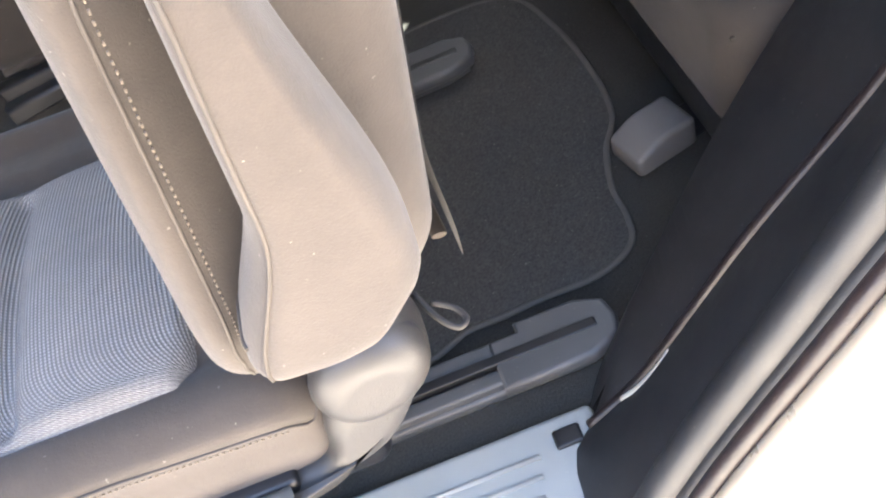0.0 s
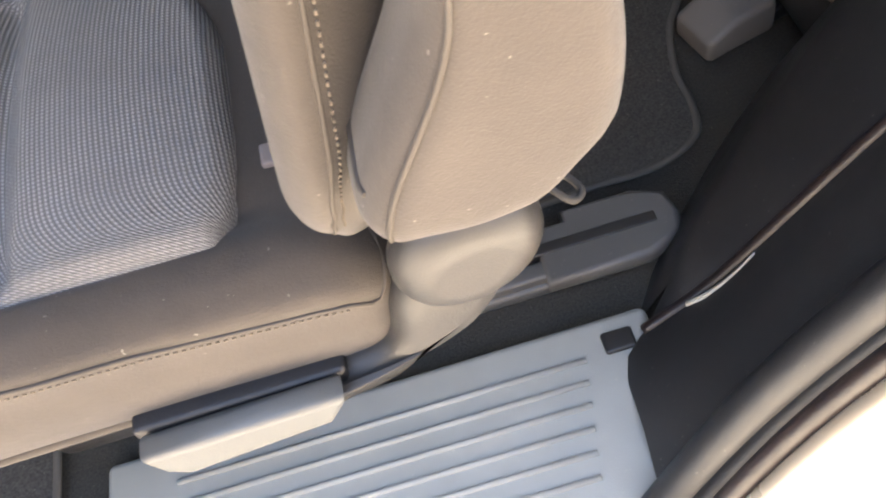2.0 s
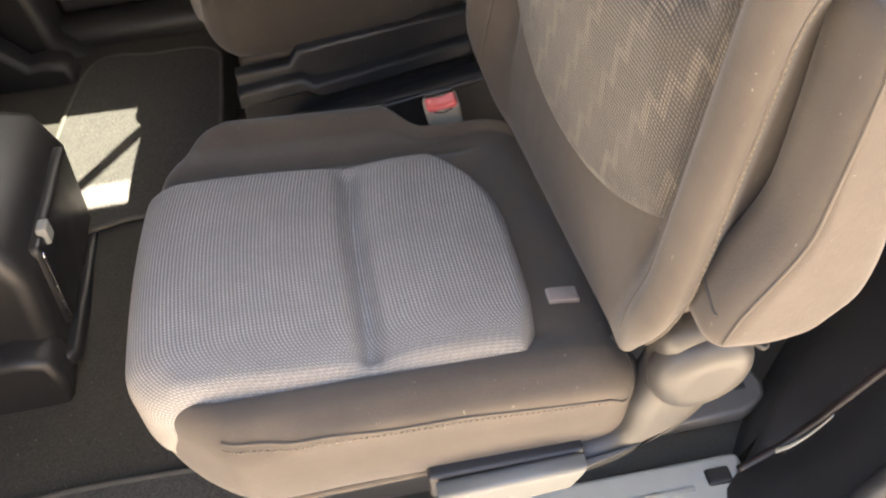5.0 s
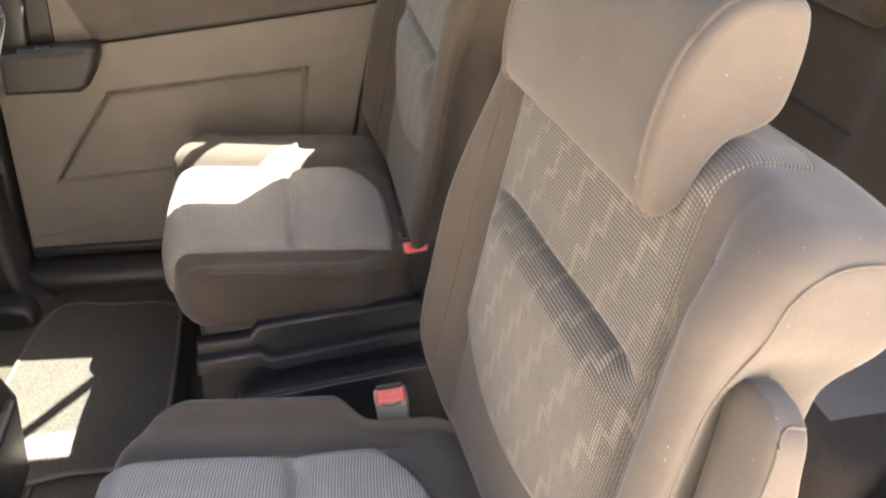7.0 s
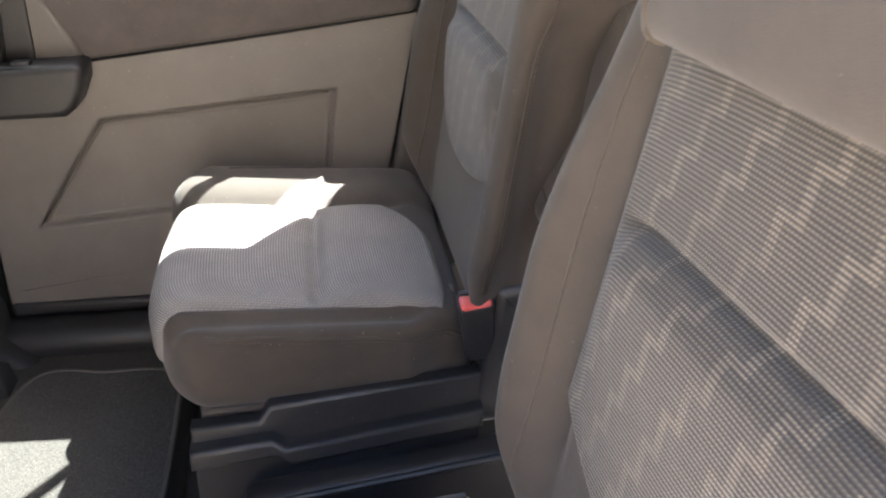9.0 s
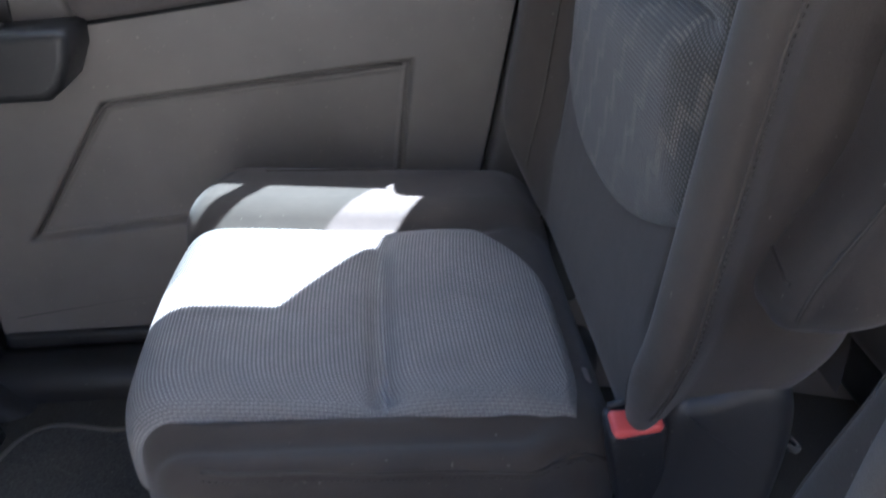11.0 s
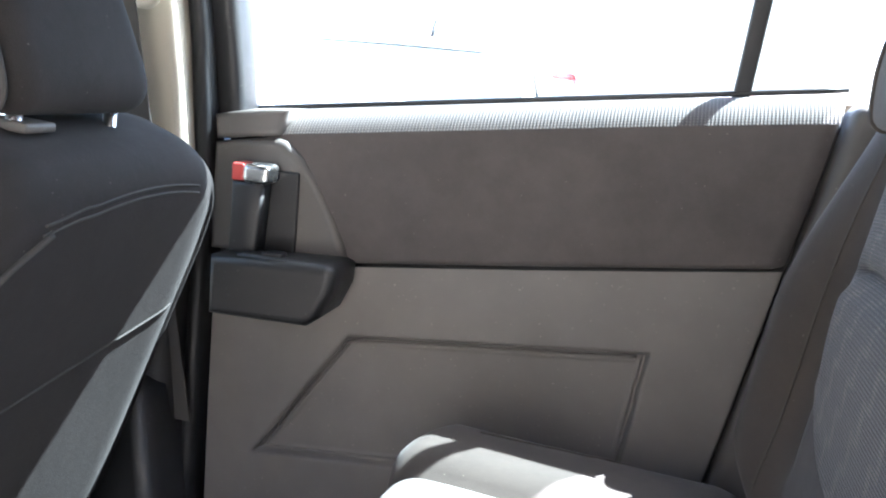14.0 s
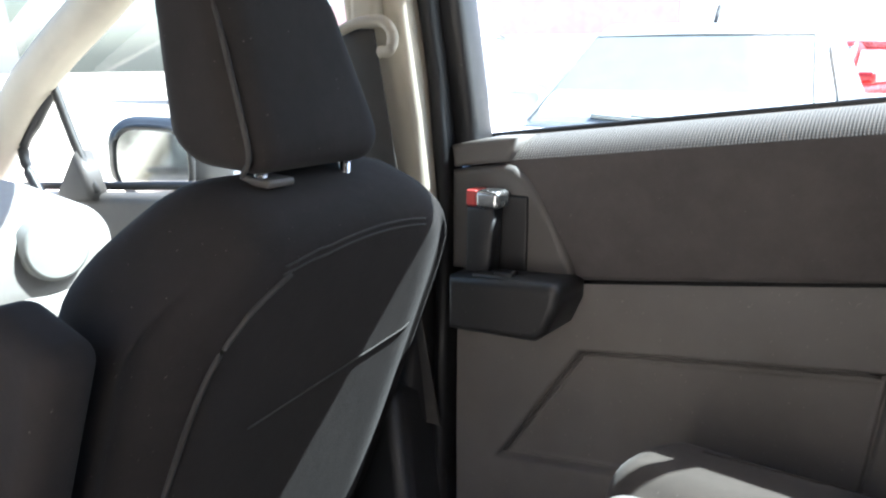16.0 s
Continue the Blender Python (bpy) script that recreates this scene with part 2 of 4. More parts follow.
def rbox(lo, hi, r, mid=(1, 1, 1), nr=3, warp=None):
    """A box from lo to hi with edges rounded by r; warp bends the points, an n x 3 array."""
    lo, hi = np.array(lo, float), np.array(hi, float)
    c, h = (lo + hi) / 2, (hi - lo) / 2
    r = min(r, *(h * 0.999))
    axes = []
    for k in range(3):
        q = np.linspace(h[k] - r, h[k], nr + 1)
        axes.append(np.r_[-q[::-1], np.linspace(-h[k] + r, h[k] - r, mid[k] + 1)[1:-1], q])
    n = [len(a) - 1 for a in axes]
    index, verts, faces = {}, [], []

    def at(i, j, k):
        key = (i, j, k)
        if key not in index:
            index[key] = len(verts)
            verts.append((axes[0][i], axes[1][j], axes[2][k]))
        return index[key]

    for u, v, w in ((0, 1, 2), (1, 2, 0), (2, 0, 1)):
        for side in (0, n[w]):
            for i in range(n[u]):
                for j in range(n[v]):
                    quad = []
                    for a, b in ((i, j), (i + 1, j), (i + 1, j + 1), (i, j + 1)):
                        key = [0, 0, 0]
                        key[u], key[v], key[w] = a, b, side
                        quad.append(at(*key))
                    faces.append(quad if side else quad[::-1])
    p = np.array(verts)
    inner = np.clip(p, -(h - r), h - r)
    d = p - inner
    length = np.linalg.norm(d, axis=1, keepdims=True)
    p = inner + r * d / np.maximum(length, 1e-9) + c
    if warp:
        p = warp(p)
    return p, faces


def sheet(fn, nu, nv, flip=False, from_end=False):
    """A grid of nu x nv cells over fn(u, v), which takes and gives arrays; its UVs run in metres along the cloth."""
    u, v = np.meshgrid(np.linspace(0, 1, nu + 1), np.linspace(0, 1, nv + 1), indexing="ij")
    p = np.stack(fn(u.ravel(), v.ravel()), 1)
    faces = []
    for i in range(nu):
        for j in range(nv):
            a = i * (nv + 1) + j
            q = [a, a + nv + 1, a + nv + 2, a + 1]
            faces.append(q[::-1] if flip else q)
    g = p.reshape(nu + 1, nv + 1, 3)
    du = np.vstack([np.zeros((1, nv + 1)), np.cumsum(np.linalg.norm(np.diff(g, axis=0), axis=2), 0)])
    dv = np.hstack([np.zeros((nu + 1, 1)), np.cumsum(np.linalg.norm(np.diff(g, axis=1), axis=2), 1)])
    if from_end:
        du = du - du[-1:]
    dv = dv - dv[:, nv // 2 : nv // 2 + 1]
    return p, faces, np.stack([du.ravel(), dv.ravel()], 1)


def curve_through(pts, n):
    """n + 1 points on a smooth curve through pts."""
    p = np.array(pts, float)
    p = np.vstack([2 * p[0] - p[1], p, 2 * p[-1] - p[-2]])
    out = []
    for s in np.linspace(0, len(pts) - 1 - 1e-6, n + 1):
        i = int(s)
        f = s - i
        a, b, c, d = p[i : i + 4]
        out.append(0.5 * (2 * b + (c - a) * f + (2 * a - 5 * b + 4 * c - d) * f * f + (3 * b - a - 3 * c + d) * f**3))
    return np.array(out)


def ring_through(pts, n):
    """n points on a smooth closed curve through pts."""
    p = np.array(pts, float)
    k = len(p)
    out = []
    for s in np.linspace(0, k, n, endpoint=False):
        i = int(s)
        f = s - i
        a, b, c, d = (p[(i + o) % k] for o in (-1, 0, 1, 2))
        out.append(0.5 * (2 * b + (c - a) * f + (2 * a - 5 * b + 4 * c - d) * f * f + (3 * b - a - 3 * c + d) * f**3))
    return np.array(out)


def loft(lines, n=40, flip=False):
    """A skin over several lines of points, from the first to the last."""
    rows = [curve_through(l, n) for l in lines]
    k = len(rows)
    p = np.vstack(rows)
    faces = []
    for i in range(k - 1):
        for j in range(n):
            a = i * (n + 1) + j
            q = [a, a + 1, a + n + 2, a + n + 1]
            faces.append(q[::-1] if flip else q)
    return p, faces


def tube(pts, r, sides=8, n=0, flat=1.0, closed=False):
    """A round cord along pts; flat squeezes it in height."""
    p = curve_through(pts, n) if n else np.array(pts, float)
    verts, faces = [], []
    count = len(p)
    for i in range(count):
        if closed:
            d = p[(i + 1) % count] - p[i - 1]
        else:
            d = p[min(i + 1, count - 1)] - p[max(i - 1, 0)]
        d = d / max(np.linalg.norm(d), 1e-9)
        up = np.array((0, 0, 1.0)) if abs(d[2]) < 0.9 else np.array((0, 1.0, 0))
        a = np.cross(d, up)
        a /= np.linalg.norm(a)
        b = np.cross(a, d)
        for s in range(sides):
            w = 2 * math.pi * s / sides
            verts.append(p[i] + r * (math.cos(w) * a + flat * math.sin(w) * b))
    for i in range(count if closed else count - 1):
        for s in range(sides):
            k, l = i * sides, ((i + 1) % count) * sides
            faces.append([k + s, k + (s + 1) % sides, l + (s + 1) % sides, l + s])
    if not closed:
        faces += [list(range(sides))[::-1], [(count - 1) * sides + s for s in range(sides)]]
    return np.array(verts), faces


def prism(outline, lo, hi, axis="y", bevel=0.004, rounds=2, n=0, fold=False):
    """An outline of (a, b) pairs drawn out from lo to hi along an axis, its rims rounded by bevel.
    axis y: (x, z); x: (y, z); z: (x, y)."""
    q = np.array(outline, float)
    if n:
        q = ring_through(outline, n)
    prev, nxt = np.roll(q, 1, 0), np.roll(q, -1, 0)
    d1, d2 = q - prev, nxt - q
    d1 /= np.maximum(np.linalg.norm(d1, axis=1, keepdims=True), 1e-9)
    d2 /= np.maximum(np.linalg.norm(d2, axis=1, keepdims=True), 1e-9)
    area = np.sum(prev[:, 0] * q[:, 1] - q[:, 0] * prev[:, 1])
    nn = np.stack([d1[:, 1] + d2[:, 1], -(d1[:, 0] + d2[:, 0])], 1) * (1 if area > 0 else -1)
    nn /= np.maximum(np.linalg.norm(nn, axis=1, keepdims=True), 1e-9)
    rings = []
    for k in range(rounds + 1):
        w = math.pi / 2 * k / rounds
        rings.append((lo + bevel * (1 - math.sin(w)), bevel * (1 - math.cos(w))))
    rings = [(lo + bevel * (1 - math.sin(math.pi / 2 * k / rounds)), bevel * (1 - math.cos(math.pi / 2 * k / rounds))) for k in range(rounds, -1, -1)]
    rings += [(hi - (z - lo), i) for z, i in rings[::-1]]
    m = len(q)
    verts, faces = [], []
    for z, inset in rings:
        for a, b in q - nn * inset:
            verts.append({"y": (a, z, b), "x": (z, a, b), "z": (a, b, z)}[axis])
    for i in range(len(rings) - 1):
        for j in range(m):
            faces.append([i * m + j, i * m + (j + 1) % m, (i + 1) * m + (j + 1) % m, (i + 1) * m + j])
    if fold:
        for base in (0, (len(rings) - 1) * m):
            faces += [[base + j, base + j + 1, base + m - 2 - j, base + m - 1 - j] for j in range(m // 2 - 1)]
    else:
        faces += [list(range(m))[::-1], [(len(rings) - 1) * m + j for j in range(m)]]
    return np.array(verts), faces


def smoothstep(a, b, x):
    t = np.clip((x - a) / (b - a), 0, 1)
    return t * t * (3 - 2 * t)


def groove(x, at, width, depth):
    return -depth * np.exp(-(((x - at) / width) ** 2))


def stitches(pts, n, r=0.0008, fill=0.55):
    """A row of n short raised stitches along pts."""
    p = curve_through(pts, n * 8)
    verts, faces = [], []
    for i in range(n):
        q, f = tube([p[i * 8], p[i * 8 + int(8 * fill)]], r, 5)
        faces += [[k + len(verts) for k in face] for face in f]
        verts += list(q)
    return np.array(verts), faces


def snap(pts, shape, lift=0.0):
    """Points drawn to the nearest place on a mesh and lifted off it."""
    tree = BVHTree.FromPolygons([tuple(v) for v in shape[0]], [list(f) for f in shape[1]])
    c = np.mean(np.asarray(shape[0]), 0)
    out = []
    for p in pts:
        q, n, _, _ = tree.find_nearest(Vector(p))
        if n.dot(Vector(p) - q) < 0 and (Vector(p) - q).length > 1e-4 and n.dot(q - Vector(c)) < 0:
            n = -n
        out.append(np.array(q + n * lift))
    return out


# ---- outside ----
solid("ground", rbox((-60, -60, -0.62), (60, 60, -0.45), 0.01), CONCRETE, "pale sunlit concrete yard around the vehicle", "ground", "structure")

# Unseen wall, added to hold back low sky light at the open door.
solid("sky_block_wall", rbox((-16, -4.4, -0.5), (16, -4.1, 3.4), 0.02), WALL_PLAIN, "unseen plain wall added to block low sky behind the open door", "wall", "structure")

# ---- floor, roof and body ----
solid("floor", rbox((-1.5, 0.10, -0.06), (1.6, 1.42, 0.0), 0.01), CARPET, "black carpeted cabin floor", "floor", "structure")
solid("footwell_floor", sheet(lambda u, v: (-1.0 + 0.83 * u, 0.16 + 1.25 * v, 0.003 + 0.060 * smoothstep(0.40, 0.80, 0.16 + 1.25 * v) - 0.05 * smoothstep(0.985, 1.0, u)), 60, 60), CARPET, "black carpet rising over the footwell", "floor", "structure")
solid("ceiling", rbox((-1.02, 0.27, 1.13), (1.5, 1.22, 1.18), 0.02, (4, 4, 1),
      warp=lambda p: np.c_[p[:, :2], p[:, 2] - 0.08 * np.abs((p[:, 1] - 0.73) / 0.57) ** 3]), HEADLINER, "grey cloth headliner", "ceiling", "structure")
solid("roof_panel", rbox((-1.05, 0.20, 1.19), (1.55, 1.31, 1.215), 0.012), PAINT, "champagne metallic roof skin", "roof", "structure")

SILL = thing("sill_step", "grey ribbed plastic scuff plate along the open door", "scuff plate", kind="structure")
part("plate", rbox((-0.105, 0.02, -0.09), (0.38, 0.312, 0.018), 0.008), TRIM_GREY, SILL)
for i in range(8):
    y = 0.276 - 0.0195 * i
    part("rib", tube([(-0.04 + 0.003 * i, y, 0.0185), (0.318 - 0.004 * i, y, 0.0185)], 0.0026, 8), TRIM_GREY, SILL)
part("front_cap", rbox((-0.8, 0.02, -0.09), (-0.11, 0.28, 0.012), 0.01), TRIM_BLACK, SILL, "black plastic sill end")
part("clip_hole", rbox((0.335, 0.275, 0.012), (0.362, 0.295, 0.0215), 0.003), RUBBER, SILL, "dark clip hole")
part("rocker", rbox((-1.2, -0.04, -0.30), (0.42, 0.022, -0.02), 0.03), PAINT, SILL, "champagne metallic rocker panel")

# rear edge of the near door opening: wheel arch trim, brown strip, jamb, painted flange
ARCH = thing("wheel_arch_trim", "black plastic trim at the rear edge of the door opening", "pillar trim", kind="structure")
FLOOR_LINE = [(0.372, 0.305, 0.0), (0.42, 0.37, 0.0), (0.544, 0.489, 0.0), (0.662, 0.567, 0.0), (0.85, 0.60, 0.0)]
STRIP = [(0.372, 0.286, 0.02), (0.436, 0.288, 0.07), (0.535, 0.285, 0.205), (0.64, 0.285, 0.325), (0.78, 0.27, 0.55)]
JAMB = [(0.345, 0.27, 0.012), (0.42, 0.262, 0.085), (0.52, 0.255, 0.22), (0.625, 0.25, 0.345), (0.765, 0.24, 0.57)]
JAMB2 = [(0.335, 0.14, 0.012), (0.425, 0.15, 0.135), (0.528, 0.15, 0.30), (0.585, 0.15, 0.39), (0.72, 0.15, 0.62)]
SEAL = [(0.32, 0.10, 0.0), (0.42, 0.125, 0.15), (0.52, 0.125, 0.31), (0.575, 0.125, 0.40), (0.70, 0.125, 0.64)]
SKIN = [(0.36, 0.05, -0.05), (0.445, 0.06, 0.13), (0.545, 0.06, 0.29), (0.61, 0.06, 0.39), (0.74, 0.06, 0.62)]
part("arch_panel", loft([FLOOR_LINE, [(0.40, 0.31, 0.04), (0.46, 0.35, 0.11), (0.56, 0.40, 0.20), (0.67, 0.44, 0.29), (0.83, 0.45, 0.48)], STRIP], 40), TRIM_BLACK, ARCH)
part("edge_strip", tube(STRIP, 0.0058, 8, 60), WEATHER, ARCH, "brown rubber edge strip")
part("jamb", loft([STRIP, JAMB, [(0.34, 0.20, 0.03), (0.43, 0.21, 0.13), (0.535, 0.21, 0.28), (0.61, 0.21, 0.39), (0.745, 0.20, 0.61)], JAMB2], 40), TRIM_BLACK, ARCH)
def beside(line, dx, dy, dz):
    return [(x + dx, y + dy, z + dz) for x, y, z in line]


part("rolled_edge", tube(beside(SEAL, -0.012, 0.034, -0.016), 0.018, 12, 60), TRIM_BLACK, ARCH, "satin rolled outer edge of the black trim")
part("shut_groove", tube(beside(SEAL, -0.002, 0.016, -0.002), 0.010, 8, 60), RUBBER, ARCH, "dark shut line")
part("door_rubber", tube(beside(SEAL, -0.004, 0.004, 0.002), 0.0085, 10, 60), WEATHER, ARCH, "dark door rubber")
part("body_flange", tube(beside(SEAL, 0.002, -0.012, 0.004), 0.0105, 10, 60), PAINT, ARCH, "champagne metallic body flange")
part("quarter_skin", loft([beside(SEAL, 0.004, -0.014, -0.004), SKIN, [(x + 0.10, y - 0.01, z - 0.06) for x, y, z in SKIN], [(1.5, 0.0, -0.1), (1.5, 0.0, 0.1), (1.5, 0.0, 0.3), (1.5, 0.0, 0.45), (1.5, 0.0, 0.65)]], 40), PAINT, ARCH, "champagne metallic quarter panel")
part("strip_tag", tube([(0.405, 0.282, 0.052), (0.420, 0.277, 0.068), (0.438, 0.275, 0.088), (0.455, 0.278, 0.105)], 0.0026, 6, 12, 0.5), BEIGE, ARCH, "torn pale edge of the strip")

# near side wall behind and before the opening
solid("wall_left_rear", rbox((0.80, 0.06, -0.05), (1.6, 0.12, 0.78), 0.02), TRIM, "grey-brown trim of the rear side wall", "side trim", "structure")
solid("pillar_left", rbox((-0.56, 0.06, -0.05), (-0.47, 0.15, 1.12), 0.02, (1, 1, 6), 3, lambda p: np.c_[p[:, 0], p[:, 1] + 0.25 * np.maximum(p[:, 2] - 0.6, 0), p[:, 2]]), BEIGE, "beige pillar beside the driver's seat", "pillar trim", "structure")
NQ = thing("near_quarter", "black rear pillar and tinted quarter window behind the open door", "pillar trim", kind="structure")
part("pillar", rbox((0.785, 0.13, 0.52), (1.02, 0.23, 1.12), 0.02, (2, 1, 6), 3, lambda p: np.c_[p[:, 0] + 0.12 * (p[:, 2] - 0.6), p[:, 1] + 0.16 * (p[:, 2] - 0.6), p[:, 2]]), TRIM_BLACK, NQ)
part("quarter_pane", sheet(lambda u, v: (1.03 + 0.46 * u, 0.12 + 0.10 * v, 0.76 + 0.35 * v), 4, 4), GLASS, NQ)
part("driver_pane", sheet(lambda u, v: (-1.45 + 0.90 * u, 0.07 + 0.12 * v, 0.58 + 0.52 * v), 4, 4), GLASS, NQ)
solid("roof_rail_left", rbox((-0.9, 0.18, 1.085), (1.5, 0.29, 1.19), 0.03), HEADLINER, "grey roof edge over the open door", "roof rail", "structure")
solid("wall_left_front", rbox((-1.6, 0.04, -0.05), (-0.56, 0.10, 0.60), 0.02), TRIM, "grey-brown trim of the closed driver's door", "side trim", "structure")
solid("wall_rear", rbox((1.50, 0.06, -0.06), (1.56, 1.42, 0.70), 0.02), TRIM, "grey-brown tailgate trim", "tailgate trim", "structure")
# tailgate glass
TG = thing("tailgate_window", "dark framed tailgate window", "window", kind="structure")
part("pane", rbox((1.47, 0.12, 0.71), (1.476, 1.36, 1.10), 0.002), GLASS, TG)
part("frame", rbox((1.44, 0.06, 0.69), (1.50, 1.42, 0.72), 0.01), TRIM_BLACK, TG)

# ---- far side: sliding door ----
def belt_z(x):
    return 0.693 + 0.125 * (x + 0.42)


def cloth_z(x):
    return 0.518 + 0.121 * (x + 0.289)


DOOR = thing("sliding_door", "closed sliding side door with cloth and moulded grey trim", "car door")
X0, X1 = -0.468, 0.232
PK = np.array([(-0.398, 0.262), (-0.285, 0.428), (0.068, 0.464), (0.048, 0.30)])


def pocket(x, z):
    """Distance inside the pocket's outline, positive inside."""
    d = np.full(x.shape, 9.0)
    for a, b in zip(PK, np.roll(PK, -1, 0)):
        e = (b - a) / np.linalg.norm(b - a)
        d = np.minimum(d, e[1] * (x - a[0]) - e[0] * (z - a[1]))
    return d


def rear_edge(u, x, z):
    """The door's rear edge leans back towards the top."""
    return x + u ** 4 * (0.147 + 0.195 * (z - 0.324) - X1)


def lower_panel(u, v):
    x = X0 + (X1 - X0) * u
    z = 0.115 + 0.01 * u + (cloth_z(x) - 0.115 - 0.01 * u) * v
    x = rear_edge(u, x, z)
    s = pocket(x, z)
    y = 1.40 + 0.009 * smoothstep(0.0, 0.010, s) + 0.013 * np.exp(-(((s - 0.001) / 0.0032) ** 2)) + 0.010 * (v - 0.5) ** 2
    y = y + 0.02 * smoothstep(0.03, 0, v) 
    return x, y, z


part("lower_panel", sheet(lower_panel, 300, 180), TRIM, DOOR)


def cloth_panel(u, v):
    x = X0 + 0.06 + (X1 - X0 - 0.075) * u
    lo, hi = cloth_z(x) + 0.003, belt_z(x) - 0.030
    z = lo + (hi - lo) * v
    x = rear_edge(u, x, z) + 0.015 * u ** 4
    y = 1.396 - 0.008 * np.sin(np.pi * v) + 0.016 * smoothstep(0.03, 0, v) + 0.012 * smoothstep(0.98, 1, u)
    return x, y, z


part("cloth_panel", sheet(cloth_panel, 60, 30), DOOR_CLOTH, DOOR, "dark taupe cloth insert")


def ledge(u, v):
    x = X0 + 0.06 + (X1 - X0 - 0.075) * u
    w = v * math.pi / 2
    y = 1.396 + 0.052 * (1 - np.cos(w)) * 0.5 + 0.026 * v
    z = belt_z(x) - 0.030 + 0.030 * np.sin(w)
    x = rear_edge(u, x, z) + 0.015 * u ** 4
    return x, y, z


part("cloth_ledge", sheet(ledge, 60, 12), RIB_DOOR, DOOR, "grey ribbed cloth top edge")
part("ledge_seal", tube([(x, 1.452, belt_z(x) + 0.003) for x in np.linspace(X0, 0.24, 30)], 0.0035, 8), TRIM_BLACK, DOOR, "black window seal")
part("front_cap", prism([(-0.466, 0.655), (-0.385, 0.667), (-0.372, 0.699), (-0.42, 0.695), (-0.470, 0.684)], 1.385, 1.45, "y", 0.008, 3), TRIM, DOOR, "smooth grey cap below the window")
part("outer_skin", rbox((-0.53, 1.455, -0.2), (0.26, 1.53, 0.70), 0.01, warp=lambda p: np.c_[p[:, :2], p[:, 2] + 0.125 * (p[:, 0] + 0.42) * (p[:, 2] > 0.3) - 0.015 * (p[:, 2] > 0.3)]), PAINT, DOOR, "champagne metallic outer skin")
part("inner_board", rbox((-0.53, 1.422, 0.0), (0.26, 1.452, 0.66), 0.01, warp=lambda p: np.c_[p[:, :2], p[:, 2] + 0.125 * (p[:, 0] + 0.42) * (p[:, 2] > 0.3)]), RUBBER, DOOR)
part("rear_frame", rbox((0.310, 1.40, 0.745), (0.460, 1.465, 1.24), 0.012, (1, 1, 4), 3,
     warp=lambda p: p + np.c_[0.12 * (p[:, 2] - 0.755), -0.22 * (p[:, 2] - 0.755), 0 * p[:, 2]]), TRIM_BLACK, DOOR, "black rear window frame")
# Unseen header and lid, added to trim the sunlight on the front seat.
part("top_frame", prism([(-0.52, 1.035), (-0.30, 1.085), (-0.10, 1.130), (0.10, 1.150), (0.10, 1.20), (-0.52, 1.20)], 1.395, 1.425, "y", 0.008, 3), TRIM_BLACK, DOOR, "black upper window frame, unseen, shaped to bound the sun patches")
part("top_cover", rbox((-0.60, 1.25, 1.14), (0.12, 1.42, 1.205), 0.02), TRIM_BLACK, DOOR)
# Dark cords along the moulded lines: the grooves' shade is put in as colour.
part("pocket_groove_shade", tube([(a, 1.4085, b) for a, b in [(-0.395, 0.266), (-0.304, 0.402), (-0.288, 0.422), (-0.264, 0.4305), (0.04, 0.4612), (0.058, 0.461)]], 0.0022, 6), TRIM_MID, DOOR, "dark cord shading the moulded groove")
part("lower_lip", tube([(-0.447, 1.4035, 0.150), (-0.36, 1.4035, 0.162), (-0.28, 1.4035, 0.172), (0.10, 1.4035, 0.205)], 0.0022, 6, 30), TRIM_BLACK, DOOR, "black cord shading the moulded line above the door's lower edge")
part("bottom_strip", rbox((X0, 1.395, 0.105), (X1, 1.44, 0.128), 0.008), TRIM_BLACK, DOOR)
part("window_post", rbox((0.122, 1.452, 0.755), (0.141, 1.470, 1.14), 0.004,
     warp=lambda p: p + np.c_[0.06 * (p[:, 2] - 0.755), -0.22 * (p[:, 2] - 0.755), 0 * p[:, 2]]), RUBBER, DOOR, "black window division bar")
part("front_frame", rbox((-0.482, 1.40, 0.655), (-0.441, 1.46, 1.14), 0.015, (1, 1, 6), 4,
     warp=lambda p: p + np.c_[-0.06 * (p[:, 2] - 0.69), -0.16 * np.maximum(p[:, 2] - 0.69, 0), 0 * p[:, 2]]), TRIM_BLACK, DOOR, "dark grey window frame")
part("frame_seal", rbox((-0.488, 1.375, 0.09), (-0.466, 1.425, 1.12), 0.015, (1, 1, 6), 3,
     warp=lambda p: p + np.c_[-0.06 * np.maximum(p[:, 2] - 0.66, 0) - 0.02 * (0.66 - np.minimum(p[:, 2], 0.66)), -0.16 * np.maximum(p[:, 2] - 0.69, 0), 0 * p[:, 2]]), RUBBER, DOOR, "black door seal")


def pane(x0, x1):
    def fn(u, v):
        x = x0 + (x1 - x0) * u
        z = belt_z(x) + (1.10 - belt_z(x)) * v
        return x - 0.06 * (z - 0.7) * (x < -0.3), 1.458 - 0.22 * (z - 0.755), z
    return fn


for a, b in ((-0.43, 0.13), (0.132, 0.26)):
    part("window_pane", sheet(pane(a, b), 4, 4), GLASS, DOOR)
# door handle and pull cup
HB = part("handle_bezel", prism([(-0.468, 0.652), (-0.392, 0.664), (-0.376, 0.661), (-0.356, 0.645), (-0.338, 0.624), (-0.320, 0.598), (-0.306, 0.570), (-0.295, 0.545), (-0.291, 0.528), (-0.468, 0.520)], 1.384, 1.41, "y", 0.010, 4), TRIM_MID, DOOR, "smooth dark grey handle surround")
part("recess", rbox((-0.432, 1.380, 0.524), (-0.354, 1.386, 0.626), 0.006), RUBBER, HB, "dark handle recess")
